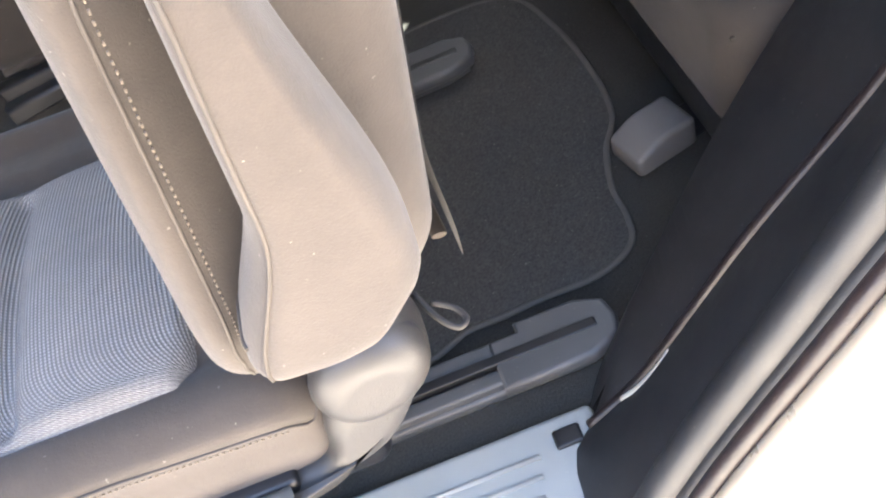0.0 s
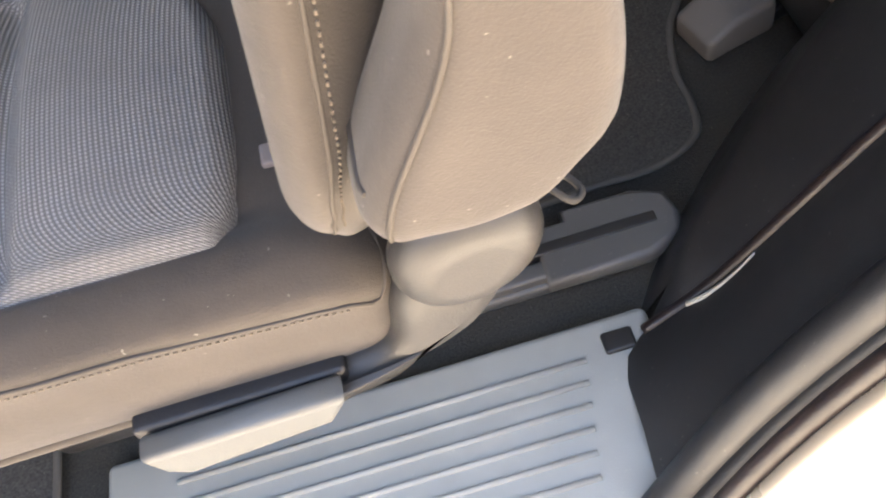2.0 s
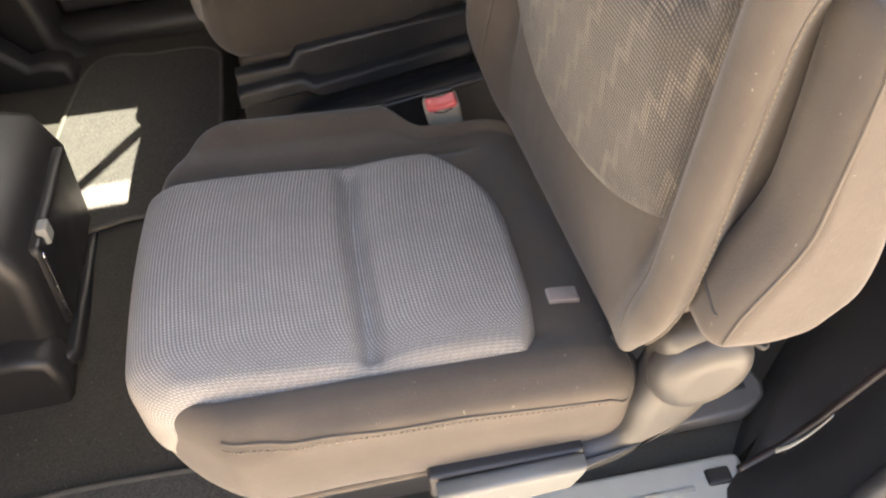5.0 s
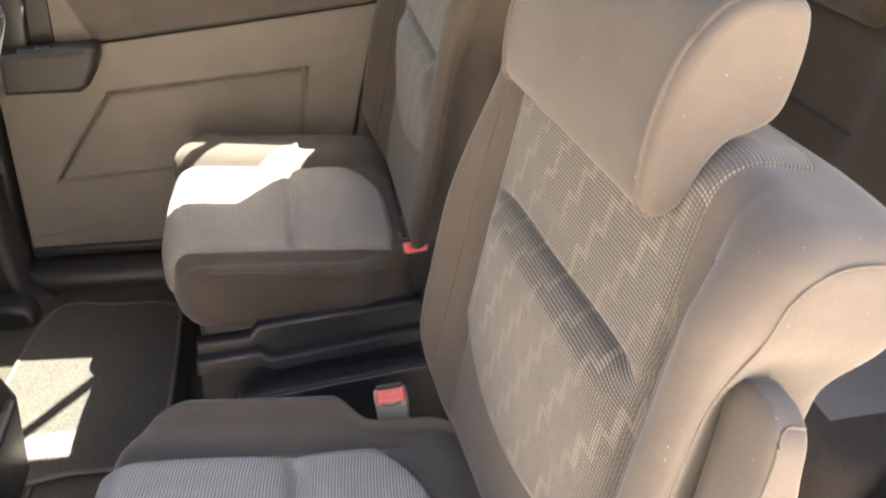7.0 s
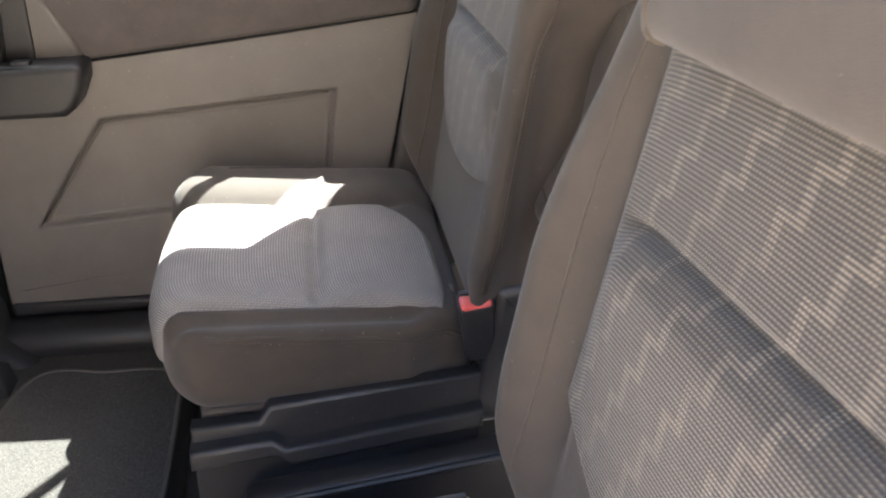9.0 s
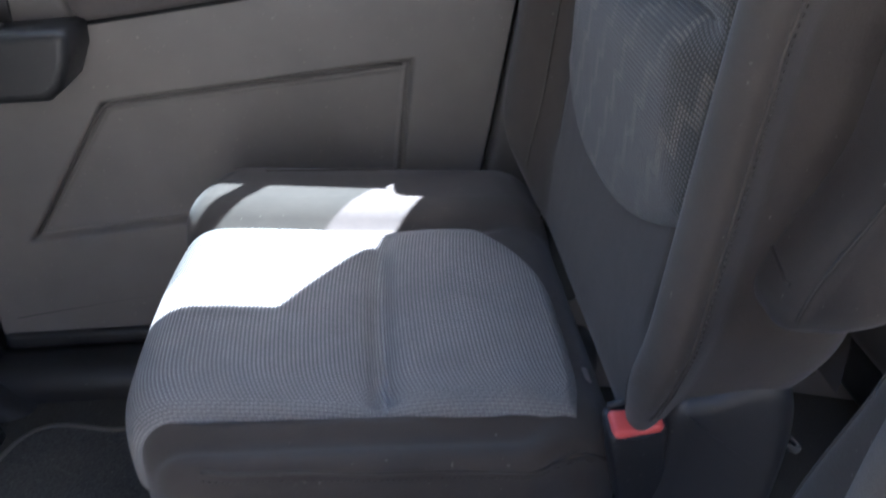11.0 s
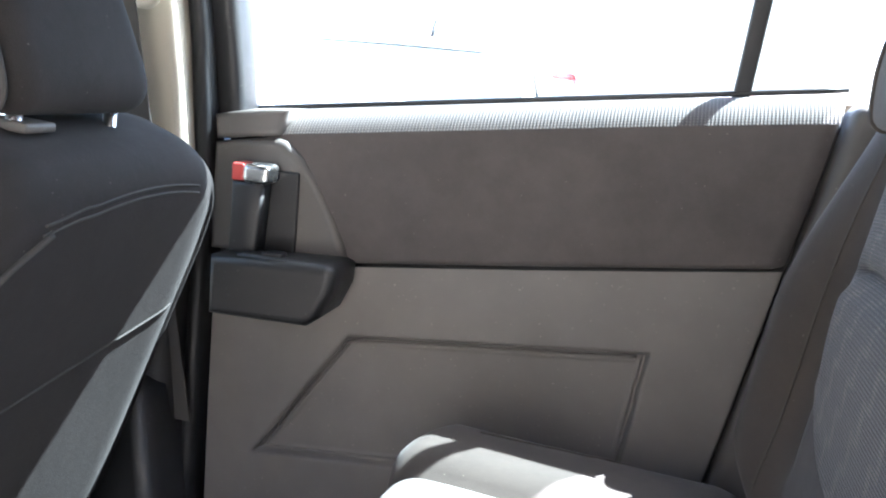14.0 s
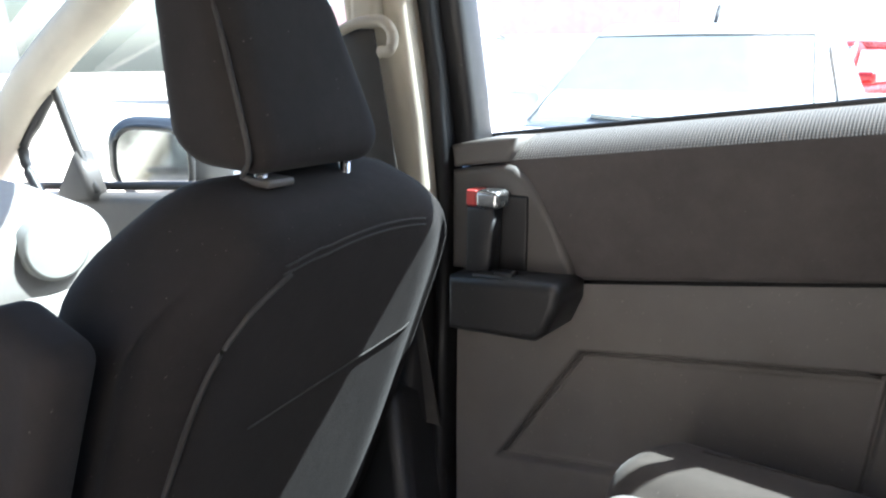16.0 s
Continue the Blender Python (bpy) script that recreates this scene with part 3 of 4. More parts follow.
HL = part("handle_lever", prism([(-0.428, 0.527), (-0.392, 0.527), (-0.387, 0.612), (-0.426, 0.612)], 1.352, 1.382, "y", 0.006, 3), TRIM_BLACK, DOOR, "black pull lever")
part("lever_head", rbox((-0.412, 1.348, 0.611), (-0.378, 1.383, 0.634), 0.007), CHROME, HL, "satin chrome lever head")
part("lock_tab", rbox((-0.428, 1.354, 0.612), (-0.412, 1.384, 0.633), 0.003), RED, HL, "red lock tab")
CUP = part("pull_cup", prism([(-0.436, 0.526), (-0.296, 0.533), (-0.283, 0.528), (-0.284, 0.502), (-0.298, 0.470), (-0.314, 0.458), (-0.436, 0.456)], 1.322, 1.41, "y", 0.012, 4), TRIM_BLACK, DOOR, "black moulded pull cup")
part("switch", rbox((-0.378, 1.338, 0.526), (-0.352, 1.358, 0.536), 0.003), RUBBER, CUP, "black window switch")
part("switch_plate", prism([(-0.405, 1.333), (-0.315, 1.333), (-0.305, 1.365), (-0.405, 1.365)], 0.5265, 0.5315, "z", 0.002), TRIM_BLACK, CUP)

# far sill, rear quarter, front door, pillars
FS = thing("far_sill_trim", "black moulded sill trim below the sliding door", "sill trim", kind="structure")
part("step", rbox((-0.50, 1.335, -0.01), (0.30, 1.42, 0.105), 0.03, (6, 1, 1), 4), TRIM_BLACK, FS)
part("foot_trim", prism([(-0.66, 0.0), (-0.37, 0.0), (-0.40, 0.05), (-0.47, 0.10), (-0.50, 0.35), (-0.60, 0.40)], 1.30, 1.41, "y", 0.025, 4), TRIM_BLACK, FS)
solid("wall_right_rear", rbox((0.236, 1.385, -0.05), (1.55, 1.45, 0.765), 0.015, (8, 1, 4), 3,
      warp=lambda p: np.c_[p[:, 0] + (0.195 * (p[:, 2] - 0.324) - 0.083) * smoothstep(0.7, 0.24, p[:, 0]), p[:, 1] - 0.10 * smoothstep(0.45, 0.8, p[:, 0]) * smoothstep(0.5, 0.2, p[:, 2]), p[:, 2] + 0.03 * (p[:, 0] - 0.24) * (p[:, 2] > 0.7)]),
      TRIM_MID, "dark taupe trim of the rear quarter", "side trim", "structure")
QW = thing("quarter_window", "fixed rear quarter window", "window", kind="structure")
part("pane", sheet(lambda u, v: (0.44 + 0.40 * u, 1.458 - 0.22 * (0.02 + 0.33 * v), 0.78 + 0.33 * v), 4, 4), GLASS, QW)
part("pillar_c", rbox((0.43, 1.36, 0.75), (0.54, 1.44, 1.14), 0.03, (1, 1, 4), 3, warp=lambda p: p + np.c_[0.1 * (p[:, 2] - 0.75), -0.2 * (p[:, 2] - 0.75), 0 * p[:, 2]]), TRIM_MID, QW)
# Unseen; closes a sun slit and sets the seat patch's near edge.
part("upper_trim", rbox((0.10, 1.22, 1.160), (1.5, 1.365, 1.205), 0.02), TRIM, QW)
# Unseen; made wide to keep the sun off the rear mat.
part("pillar_d", rbox((0.79, 1.35, 0.74), (1.50, 1.44, 1.15), 0.03, (2, 1, 4), 3, warp=lambda p: p + np.c_[0.1 * (p[:, 2] - 0.75), -0.2 * (p[:, 2] - 0.75), 0 * p[:, 2]]), TRIM_MID, QW)
solid("roof_rail_right", rbox((-1.0, 1.18, 1.11), (1.5, 1.29, 1.19), 0.03), HEADLINER, "grey roof edge over the far windows", "roof rail", "structure")

BP = thing("centre_pillar", "beige centre pillar between the far doors", "pillar trim", kind="structure")
part("upper_trim", rbox((-0.585, 1.345, 0.60), (-0.490, 1.42, 1.12), 0.014, (1, 1, 5), 4,
     warp=lambda p: p + np.c_[-0.06 * (p[:, 2] - 0.69), -0.15 * np.maximum(p[:, 2] - 0.69, 0), 0 * p[:, 2]]), BEIGE, BP)
part("lower_trim", rbox((-0.60, 1.34, 0.02), (-0.492, 1.42, 0.60), 0.03), TRIM_BLACK, BP, "black lower pillar cover")
SB = thing("front_seat_belt", "front seat belt hanging from a pale height adjuster", "seat belt")
part("webbing", rbox((-0.575, 1.312, 0.30), (-0.520, 1.315, 0.83), 0.001, (1, 1, 4), 1, warp=lambda p: p + np.c_[-0.12 * (p[:, 2] - 0.7), -0.10 * (p[:, 2] - 0.8), 0 * p[:, 2]]), BELT, SB)
part("adjuster", rbox((-0.572, 1.305, 0.832), (-0.528, 1.345, 0.93), 0.012), BEIGE, SB, "beige height adjuster")
part("guide_loop", tube([(-0.580, 1.300, 0.828), (-0.545, 1.298, 0.838), (-0.512, 1.298, 0.838), (-0.498, 1.298, 0.822), (-0.503, 1.298, 0.804), (-0.518, 1.298, 0.802)], 0.0070, 8, 30), BEIGE, SB, "pale metal guide loop")

FD = thing("front_door", "closed front passenger door with dark moulded trim", "car door")
part("panel", rbox((-1.50, 1.40, -0.02), (-0.60, 1.45, 0.565), 0.02, (8, 1, 4), 3, warp=lambda p: np.c_[p[:, 0], p[:, 1], p[:, 2] + 0.07 * (p[:, 0] + 1.1) * (p[:, 2] > 0.4)]), TRIM_MID, FD)
part("belt_seal", tube([(x, 1.44, 0.575 + 0.075 * (x + 1.1)) for x in np.linspace(-1.5, -0.6, 12)], 0.008, 8), RUBBER, FD, "black window seal")
part("armrest", rbox((-1.15, 1.33, 0.32), (-0.68, 1.41, 0.38), 0.02), TRIM_BLACK, FD)
part("quarter_frame", tube([(-1.335, 1.41, 0.530), (-1.400, 1.41, 0.535), (-1.447, 1.41, 0.617), (-1.385, 1.405, 0.682), (-1.322, 1.40, 0.742)], 0.011, 8, 40), TRIM_BLACK, FD, "black quarter window frame")
part("division_bar", tube([(-1.318, 1.398, 0.748), (-1.28, 1.40, 0.66), (-1.230, 1.405, 0.555)], 0.009, 8, 14), TRIM_HINGE, FD, "grey division bar")
part("mirror_base", prism([(-1.335, 0.530), (-1.222, 0.545), (-1.240, 0.600), (-1.262, 0.632)], 1.385, 1.43, "y", 0.012, 3), TRIM_MID, FD, "grey mirror base cover")
part("window_pane", sheet(lambda u, v: (-1.42 + 0.80 * u, 1.45 - 0.2 * 0.5 * v, 0.56 + 0.06 * u + 0.5 * v), 4, 4), GLASS, FD)

MR = thing("door_mirror", "champagne door mirror with an oval glass", "door mirror", pose(0, 0, -0.018))
part("housing", rbox((-1.49, 1.603, 0.525), (-1.19, 1.74, 0.690), 0.06, (4, 2, 3), 6), TRIM_BLACK, MR, "grey mirror housing")
part("glass", prism([(-1.412 + 0.215 * (0.5 + 0.5 * c), 0.606 + 0.066 * s) for c, s in
     [(math.copysign(abs(math.cos(w)) ** 0.6, math.cos(w)), math.copysign(abs(math.sin(w)) ** 0.7, math.sin(w))) for w in np.linspace(0, 2 * math.pi, 33)[:-1]]], 1.592, 1.601, "y", 0.002), MIRROR, MR)
part("rim", tube([(-1.412 + 0.215 * (0.5 + 0.53 * c), 1.595, 0.606 + 0.071 * s) for c, s in
     [(math.copysign(abs(math.cos(w)) ** 0.6, math.cos(w)), math.copysign(abs(math.sin(w)) ** 0.7, math.sin(w))) for w in np.linspace(0, 2 * math.pi, 33)[:-1]]], 0.007, 8, closed=True), TRIM_BLACK, MR, "black rim")
part("stalk", rbox((-1.36, 1.46, 0.50), (-1.28, 1.62, 0.535), 0.015), TRIM_BLACK, MR)

AP = thing("windscreen_pillar", "pale trimmed windscreen pillar", "pillar trim", kind="structure")
part("trim", tube([(-1.62, 1.40, 0.50), (-1.42, 1.385, 0.70), (-1.27, 1.37, 0.80), (-1.03, 1.33, 0.915), (-0.80, 1.30, 1.06)], 0.038, 12, 40), BEIGE, AP)
WS = thing("windscreen", "raked front windscreen", "window", kind="structure")
part("pane", sheet(lambda u, v: (-1.85 + 0.85 * v, 0.12 + 1.24 * u, 0.56 + 0.52 * v), 4, 6), GLASS, WS)

DB = thing("dashboard", "pale grey moulded dashboard", "dashboard")
part("top_pad", rbox((-1.75, 0.16, 0.44), (-1.02, 1.30, 0.60), 0.06, (4, 4, 1), 5, warp=lambda p: np.c_[p[:, :2], p[:, 2] - 0.03 * smoothstep(-1.3, -1.0, p[:, 0])]), DASH, DB)
part("lower_pad", rbox((-1.70, 0.16, 0.05), (-1.00, 1.30, 0.46), 0.04), DASH, DB)
part("side_vent", prism([(1.17 + 0.055 * math.cos(w), 0.525 + 0.05 * math.sin(w)) for w in np.linspace(0, 2 * math.pi, 25)[:-1]], -1.04, -1.005, "x", 0.006), TRIM_GREY, DB, "round side air vent")
part("glove_lid", rbox((-1.01, 0.86, 0.20), (-0.985, 1.26, 0.40), 0.01), DASH, DB)

# ---- seats of the second row ----
CUSH = dict(wide=0.0, wing=0.009, wing_far=0.009, notch=1, stretch=0.0, insert=0.128, low=0.10, off=0.0, corner=0.05, crease=0.014, back=0.158, x0=-0.212, x1=0.200, half=0.197, top=0.352, r=0.034)


def slope(p):
    """The cushion rises to the front."""
    q = np.array(p, float)
    q[:, 2] += -0.05 * q[:, 0]
    return q


def cushion_shape(p):
    q = p.copy()
    w = np.abs(q[:, 1])
    upper = smoothstep(0.27, 0.34, q[:, 2])
    far = CUSH["wide"] > 0
    side = smoothstep(0.146, 0.168, np.abs(q[:, 1] - CUSH["off"] * far)) * smoothstep(0.197, 0.176, w)
    q[:, 2] += upper * (np.where(q[:, 1] < 0, 0.004, 0.012) * side - 0.012 * smoothstep(0.15, 0.21, q[:, 0]))
    q[:, 2] += upper * groove(np.where(far | (q[:, 1] > 0), np.abs(q[:, 1] - CUSH["off"]), w), 0.142, 0.008, 0.008) * smoothstep(0.16, 0.12, q[:, 0])
    q[:, 2] -= 0.014 * upper * smoothstep(CUSH["insert"] - 0.003, CUSH["insert"] - 0.013, np.abs(q[:, 1] - CUSH["off"])) * smoothstep(CUSH["back"] - 0.060, CUSH["back"] - 0.075, q[:, 0]) * smoothstep(CUSH["x0"] + 0.02, CUSH["x0"] + 0.05, q[:, 0])
    crest = np.exp(-(((p[:, 2] - 0.335) / 0.011) ** 2)) * smoothstep(-0.165, -0.18, q[:, 1]) * smoothstep(0.20, 0.16, q[:, 0]) * smoothstep(-0.13, -0.05, q[:, 0])
    q[:, 1] -= 0.006 * crest
    q[:, 2] += 0.004 * crest
    q[:, 1] *= 1 - 0.10 * smoothstep(0.30, 0.20, q[:, 2]) + 0.03 * smoothstep(0.1, -0.2, q[:, 0])
    q[:, 0] += front_round(q) - 0.020 * far * smoothstep(0.08, 0.15, q[:, 1]) * smoothstep(0.215, 0.150, q[:, 1]) * smoothstep(0.02, -0.12, q[:, 0])
    side = CUSH["notch"]
    q[:, 1] -= side * np.where(side < 0, 0.020 * smoothstep(0.12, 0.165, q[:, 0]), 0.050 * smoothstep(0.055, 0.095, q[:, 0])) * smoothstep(0.10, 0.197, side * q[:, 1])
    q[:, 0] += 0.022 * (1 - far) * smoothstep(0.10, 0.20, q[:, 0]) * smoothstep(0.08, -0.12, q[:, 1])
    q[:, 1] += CUSH["wide"] * np.maximum(q[:, 1] - 0.12, 0)
    return slope(q)


def front_round(q):
    """The front leans back below and its corners are rounded in plan."""
    return (0.02 * smoothstep(0.28, 0.20, q[:, 2]) + CUSH["corner"] * smoothstep(0.11, 0.197, np.abs(q[:, 1])) ** 1.5) * smoothstep(0.0, -0.15, q[:, 0])


def cushion_insert(u, v):
    """Rises up the front, rolls over the front edge and runs back to a rounded rear edge."""
    c = CUSH
    y = (v * 2 - 1) * (c["insert"] - 0.012 * smoothstep(0.12, 0.0, u)) + c["off"]
    edge = np.abs(v * 2 - 1)
    tail = v * 2 - 1
    back = CUSH["back"] - np.where(tail > 0, 0.058 * edge ** 2.6, (0.010 if c["wide"] else 0.018) * edge ** 5)
    down = 0.038
    arc = c["r"] * math.pi / 2
    total = down + arc + (back - (c["x0"] + c["r"]))
    s = u * total
    w = np.clip((s - down) / c["r"], 0, math.pi / 2)
    flat = np.maximum(s - down - arc, 0)
    x = c["x0"] + c["r"] * (1 - np.cos(w)) + flat
    z = c["top"] - c["r"] + c["r"] * np.sin(w) - np.maximum(down - s, 0)
    lift = 0.006 + 0.008 * np.sin(np.pi * v) ** 0.7
    rim = np.minimum(np.minimum(v, 1 - v) * 0.272, np.minimum((1 - u) * total, s))
    lift = lift * smoothstep(-0.004, 0.014, rim) - 0.010 * smoothstep(0.005, 0, rim)
    lift = lift + groove(x, CUSH["crease"], 0.0105, 0.012) * smoothstep(0.004, 0.022, rim) * (s > down)
    lift = (lift - 0.005 * (c["wide"] > 0)) * (1 - 0.6 * smoothstep(0.8, 0.0, w))
    lift = lift + 0.007 * np.sin(np.clip((x + 0.20) / 0.21, 0, 1) * np.pi) ** 0.7 + 0.006 * np.sin(np.clip((x - CUSH["crease"]) / 0.13, 0, 1) * np.pi)
    x = x - np.cos(w) * lift
    z = z + np.sin(w) * lift
    x = x + front_round(np.stack([x, y, z], 1))
    p = slope(np.stack([x, y, z], 1))
    return p[:, 0], p[:, 1], p[:, 2]


BACK_H, BACK_T = 0.445, 0.112


def back_shape(p):
    """Local frame: x backwards from the front face, z up the back."""
    q = p.copy()
    w = np.abs(q[:, 1])
    front = smoothstep(0.04, 0.01, q[:, 0])
    wing = smoothstep(0.172, 0.204, w)
    far = q[:, 1] > 0
    q[:, 0] -= front * wing * np.where(far, CUSH["wing_far"], CUSH["wing"]) * smoothstep(0.0, 0.10, q[:, 2]) * smoothstep(0.46, np.where(far, 0.22, 0.36), q[:, 2])
    q[:, 0] += front * groove(w, 0.170, 0.007, -0.007) * smoothstep(0.08, 0.12, q[:, 2])
    q[:, 2] -= 0.006 * smoothstep(0.13, 0.23, w) * smoothstep(0.36, 0.44, q[:, 2])
    q[:, 1] += CUSH["stretch"] * smoothstep(0.16, 0.235, q[:, 1])
    q[:, 1] *= 1 - np.where(far & (CUSH["stretch"] > 0), 0.02, 0.16) * smoothstep(0.385, 0.300, q[:, 2]) * smoothstep(-0.02, 0.03, q[:, 0]) - 0.17 * smoothstep(0.14, 0.0, q[:, 2])
    q[:, 0] -= 0.030 * smoothstep(0.05, 0.10, q[:, 0]) * smoothstep(0.12, 0.0, q[:, 2])
    return q


def back_insert(u, v):
    """From a bowed lower edge up the front, over the top and a little down behind."""
    y = (v * 2 - 1) * (0.166 - 0.010 * u)
    edge = np.abs(v * 2 - 1)
    low = CUSH["low"] + 0.045 * edge ** 2.2
    r = 0.035
    up = BACK_H - r - low
    arc = r * math.pi / 2
    total = up + arc + 0.03
    s = u * total
    w = np.clip((s - up) / r, 0, math.pi / 2)
    z = low + np.minimum(s, up) + r * np.sin(w)
    x = r * (1 - np.cos(w)) + np.maximum(s - up - arc, 0)
    rim = np.minimum(np.minimum(v, 1 - v) * 0.325, s)
    lift = (0.003 + 0.007 * np.sin(np.pi * v) ** 0.7) * smoothstep(-0.004, 0.014, rim) - 0.010 * smoothstep(0.005, 0, rim)
    zc = 0.290 - 0.010 * edge ** 4
    side = smoothstep(0.004, 0.045, rim)
    lift = lift + side * (s < up) * (0.0110 * smoothstep(CUSH["low"] + 0.01, zc - 0.03, z) * smoothstep(zc + 0.003, zc - 0.026, z) + groove(z, zc + 0.003, 0.0045, 0.008))
    x = x - np.cos(w) * lift
    z = z + np.sin(w) * lift
    return x, y, z


HR = [(-0.033, 0.403), (-0.040, 0.432), (-0.041, 0.462), (-0.035, 0.500), (-0.020, 0.526), (0.002, 0.538), (0.022, 0.538), (0.034, 0.530), (0.039, 0.512), (0.040, 0.488), (0.037, 0.471), (0.026, 0.461), (0.010, 0.452), (0.000, 0.434), (-0.006, 0.412), (-0.018, 0.399)]


def arm_front(t):
    return 0.016 + 0.028 * smoothstep(0.05, 0.50, t)


def arm_shape(p):
    """Club-shaped from the side: deep below, slim above; hollowed inwards at the lower front."""
    q = p.copy()
    t = (q[:, 2] - 0.105) / 0.23
    f, b = arm_front(t), 0.108 - 0.036 * smoothstep(0.25, 1.0, t) - 0.02 * smoothstep(0.22, 0.0, t)
    q[:, 0] = f + (q[:, 0] - 0.012) / 0.106 * (b - f)
    q[:, 2] += 0.016 * smoothstep(0.05, 0.11, q[:, 0]) * smoothstep(0.3, 0.0, t)
    q[:, 1] *= 1 + 0.02 * np.sin(np.pi * np.clip(t, 0, 1))
    return q


def captain_seat(where, label, side_cover, side_label, off=0.0, front=-0.212, rise=0.0, thread=THREAD, tall=False, wing=0.009, lean=(0.188, 0.0, 8.0, 0.0), crease=0.014, back_end=0.158, cushion_off=-0.036, corner=0.05, wide=0.0, wing_far=0.009, notch=1, stretch=0.0, inner_gap=0.0, arm_shift=(0, 0, 0)):
    CUSH["corner"], CUSH["off"], CUSH["wide"] = corner, cushion_off, wide
    CUSH["crease"], CUSH["back"] = crease, back_end
    CUSH["x0"], CUSH["wing"] = front, wing
    CUSH["wing_far"], CUSH["notch"], CUSH["stretch"] = wing_far, notch, stretch
    CUSH["insert"], CUSH["low"] = (0.133, 0.130) if wide else (0.129, 0.098)
    seat = thing("captain_seat", label, "car seat", where, "second row seats")
    tilt = pose(lean[0], lean[1], 0.335, 0, lean[2], lean[3])
    arm_tilt = pose(0.188, 0, 0.335, 0, 8.0, 0)
    body = rbox((CUSH["x0"], -CUSH["half"], 0.228), (CUSH["x1"], CUSH["half"], CUSH["top"]), CUSH["r"], (56, 52, 6), 7, cushion_shape)
    cushion = part("cushion", body, CLOTH, seat, m=pose(0, 0, rise))
    part("cushion_insert", sheet(cushion_insert, 200, 64), RIB_SEAT, cushion, "grey ribbed cloth centre")
    for s in (-1, 1):
        xs = np.linspace(CUSH["x0"] + 0.058, 0.190, 30)
        zs = 0.330 - 0.12 * xs
        deep = np.clip(zs + 0.05 * xs - 0.302, 0, 0.045)
        ys = (0.1985 - 0.05 + np.sqrt(0.05**2 - deep**2)) * (1 + 0.03 * smoothstep(0.1, -0.2, xs))
        line = [(x, s * y, z) for x, y, z in zip(xs, ys, zs)]
        corner = [(0.199, s * 0.190, 0.307), (0.2025, s * 0.180, 0.315), (0.204, s * 0.165, 0.326), (0.201, s * 0.15, 0.333)]
        line = snap([(x, y + s * 0.020, z + 0.010) for x, y, z in line], body, 0.0004)
        part("side_seam", tube([*line, *snap(corner, body, 0.0004)], 0.0014, 6, 80), SEAM, cushion, "stitched side seam")
        part("stitching", stitches(snap([(x, y + s * 0.002, z - 0.006) for x, y, z in line], body, 0.0004), 70, 0.0006), thread, cushion, "row of pale stitches")
        part("hem", tube([(-0.10, s * 0.183, 0.243), (0.03, s * 0.184, 0.247), (0.13, s * 0.183, 0.248), (0.19, s * 0.178, 0.262)], 0.005, 8, 30), CLOTH, cushion, "rolled lower hem of the side cloth")
    shell = rbox((0, -0.235, 0.0), (BACK_T, 0.235, BACK_H), 0.030, (6, 52, 56), 7, back_shape)
    back = part("backrest", shell, CLOTH, seat, m=tilt)
    part("back_insert", sheet(back_insert, 240, 60, from_end=True), RIB_BACK, back, "ribbed cloth centre with a stepped figure", pose(0, off, 0))
    part("rear_panel", sheet(lambda u, v: (0.1135 + 0.004 * np.sin(np.pi * u) + 0.012 * smoothstep(0.17, 0.07, 0.07 + 0.33 * v), -0.172 + 0.36 * u, 0.07 + 0.33 * v), 20, 30), CLOTH, back, "taupe cloth rear panel")
    part("rear_hem", tube([(0.118, -0.150, 0.07), (0.119, 0.170, 0.07)], 0.005, 8, 12, 0.5), CLOTH, back, "rolled hem of the rear panel")
    part("pull_loop", tube([(0.292, -0.160, 0.345), (0.300, -0.178, 0.339), (0.310, -0.187, 0.332), (0.317, -0.180, 0.328), (0.312, -0.170, 0.330), (0.300, -0.166, 0.338)], 0.0022, 6, 24), PIPING, seat, "small grey pull loop")
    for s in (-1, 1):
        seam = [(0.006, s * 0.24, z) for z in np.linspace(0.04, 0.34, 24)]
        seam += [(0.007, s * 0.24, 0.37), (0.012, s * 0.24, 0.40), (0.03, s * 0.24, 0.420), (0.06, s * 0.24, 0.428), (0.09, s * 0.24, 0.424)]
        seam = snap(seam, shell, 0.0004)
        part("bolster_seam", tube(seam, 0.0010, 6, 80), SEAM, back, "sewn bolster seam")
        part("stitching", stitches(snap([(p[0] + 0.006, p[1], p[2]) for p in seam[:24]], shell, 0.0004), 74, 0.0006), thread, back, "row of pale stitches")
        inner = snap([(-0.02, s * 0.180, z) for z in np.linspace(0.06, 0.40, 20)], shell, 0.0003)
        part("wing_seam", tube(inner, 0.0012, 6, 60), SEAM, back)
    head = part("headrest", prism(HR, -0.141, 0.141, "y", 0.008, 4, 60), CLOTH, seat, m=tilt)
    for s in (-1, 1):
        ring = ring_through(HR, 60)
        part("headrest_seam", tube([(a, s * 0.1315, b) for a, b in ring], 0.0028, 6, closed=True), CLOTH, head)
    for s in (-1, 1):
        y0, y1 = sorted((s * 0.208, s * 0.266))
        hull = rbox((0.012, y0, 0.105), (0.118, y1, 0.335), 0.022, (12, 6, 20), 7, arm_shape)
        arm = part("armrest", hull, CLOTH, seat, m=pose(*arm_shift) @ arm_tilt if s < 0 else pose(-0.016, 0.004 - inner_gap, 0) @ arm_tilt)
        t = np.linspace(0.05, 0.95, 30)
        edge = snap([(arm_front(a) + 0.006, s * 0.270, 0.105 + 0.23 * a) for a in t], hull, 0.0003)
        over = snap([(0.055, s * 0.270, 0.340), (0.072, s * 0.268, 0.338)], hull, 0.0003)
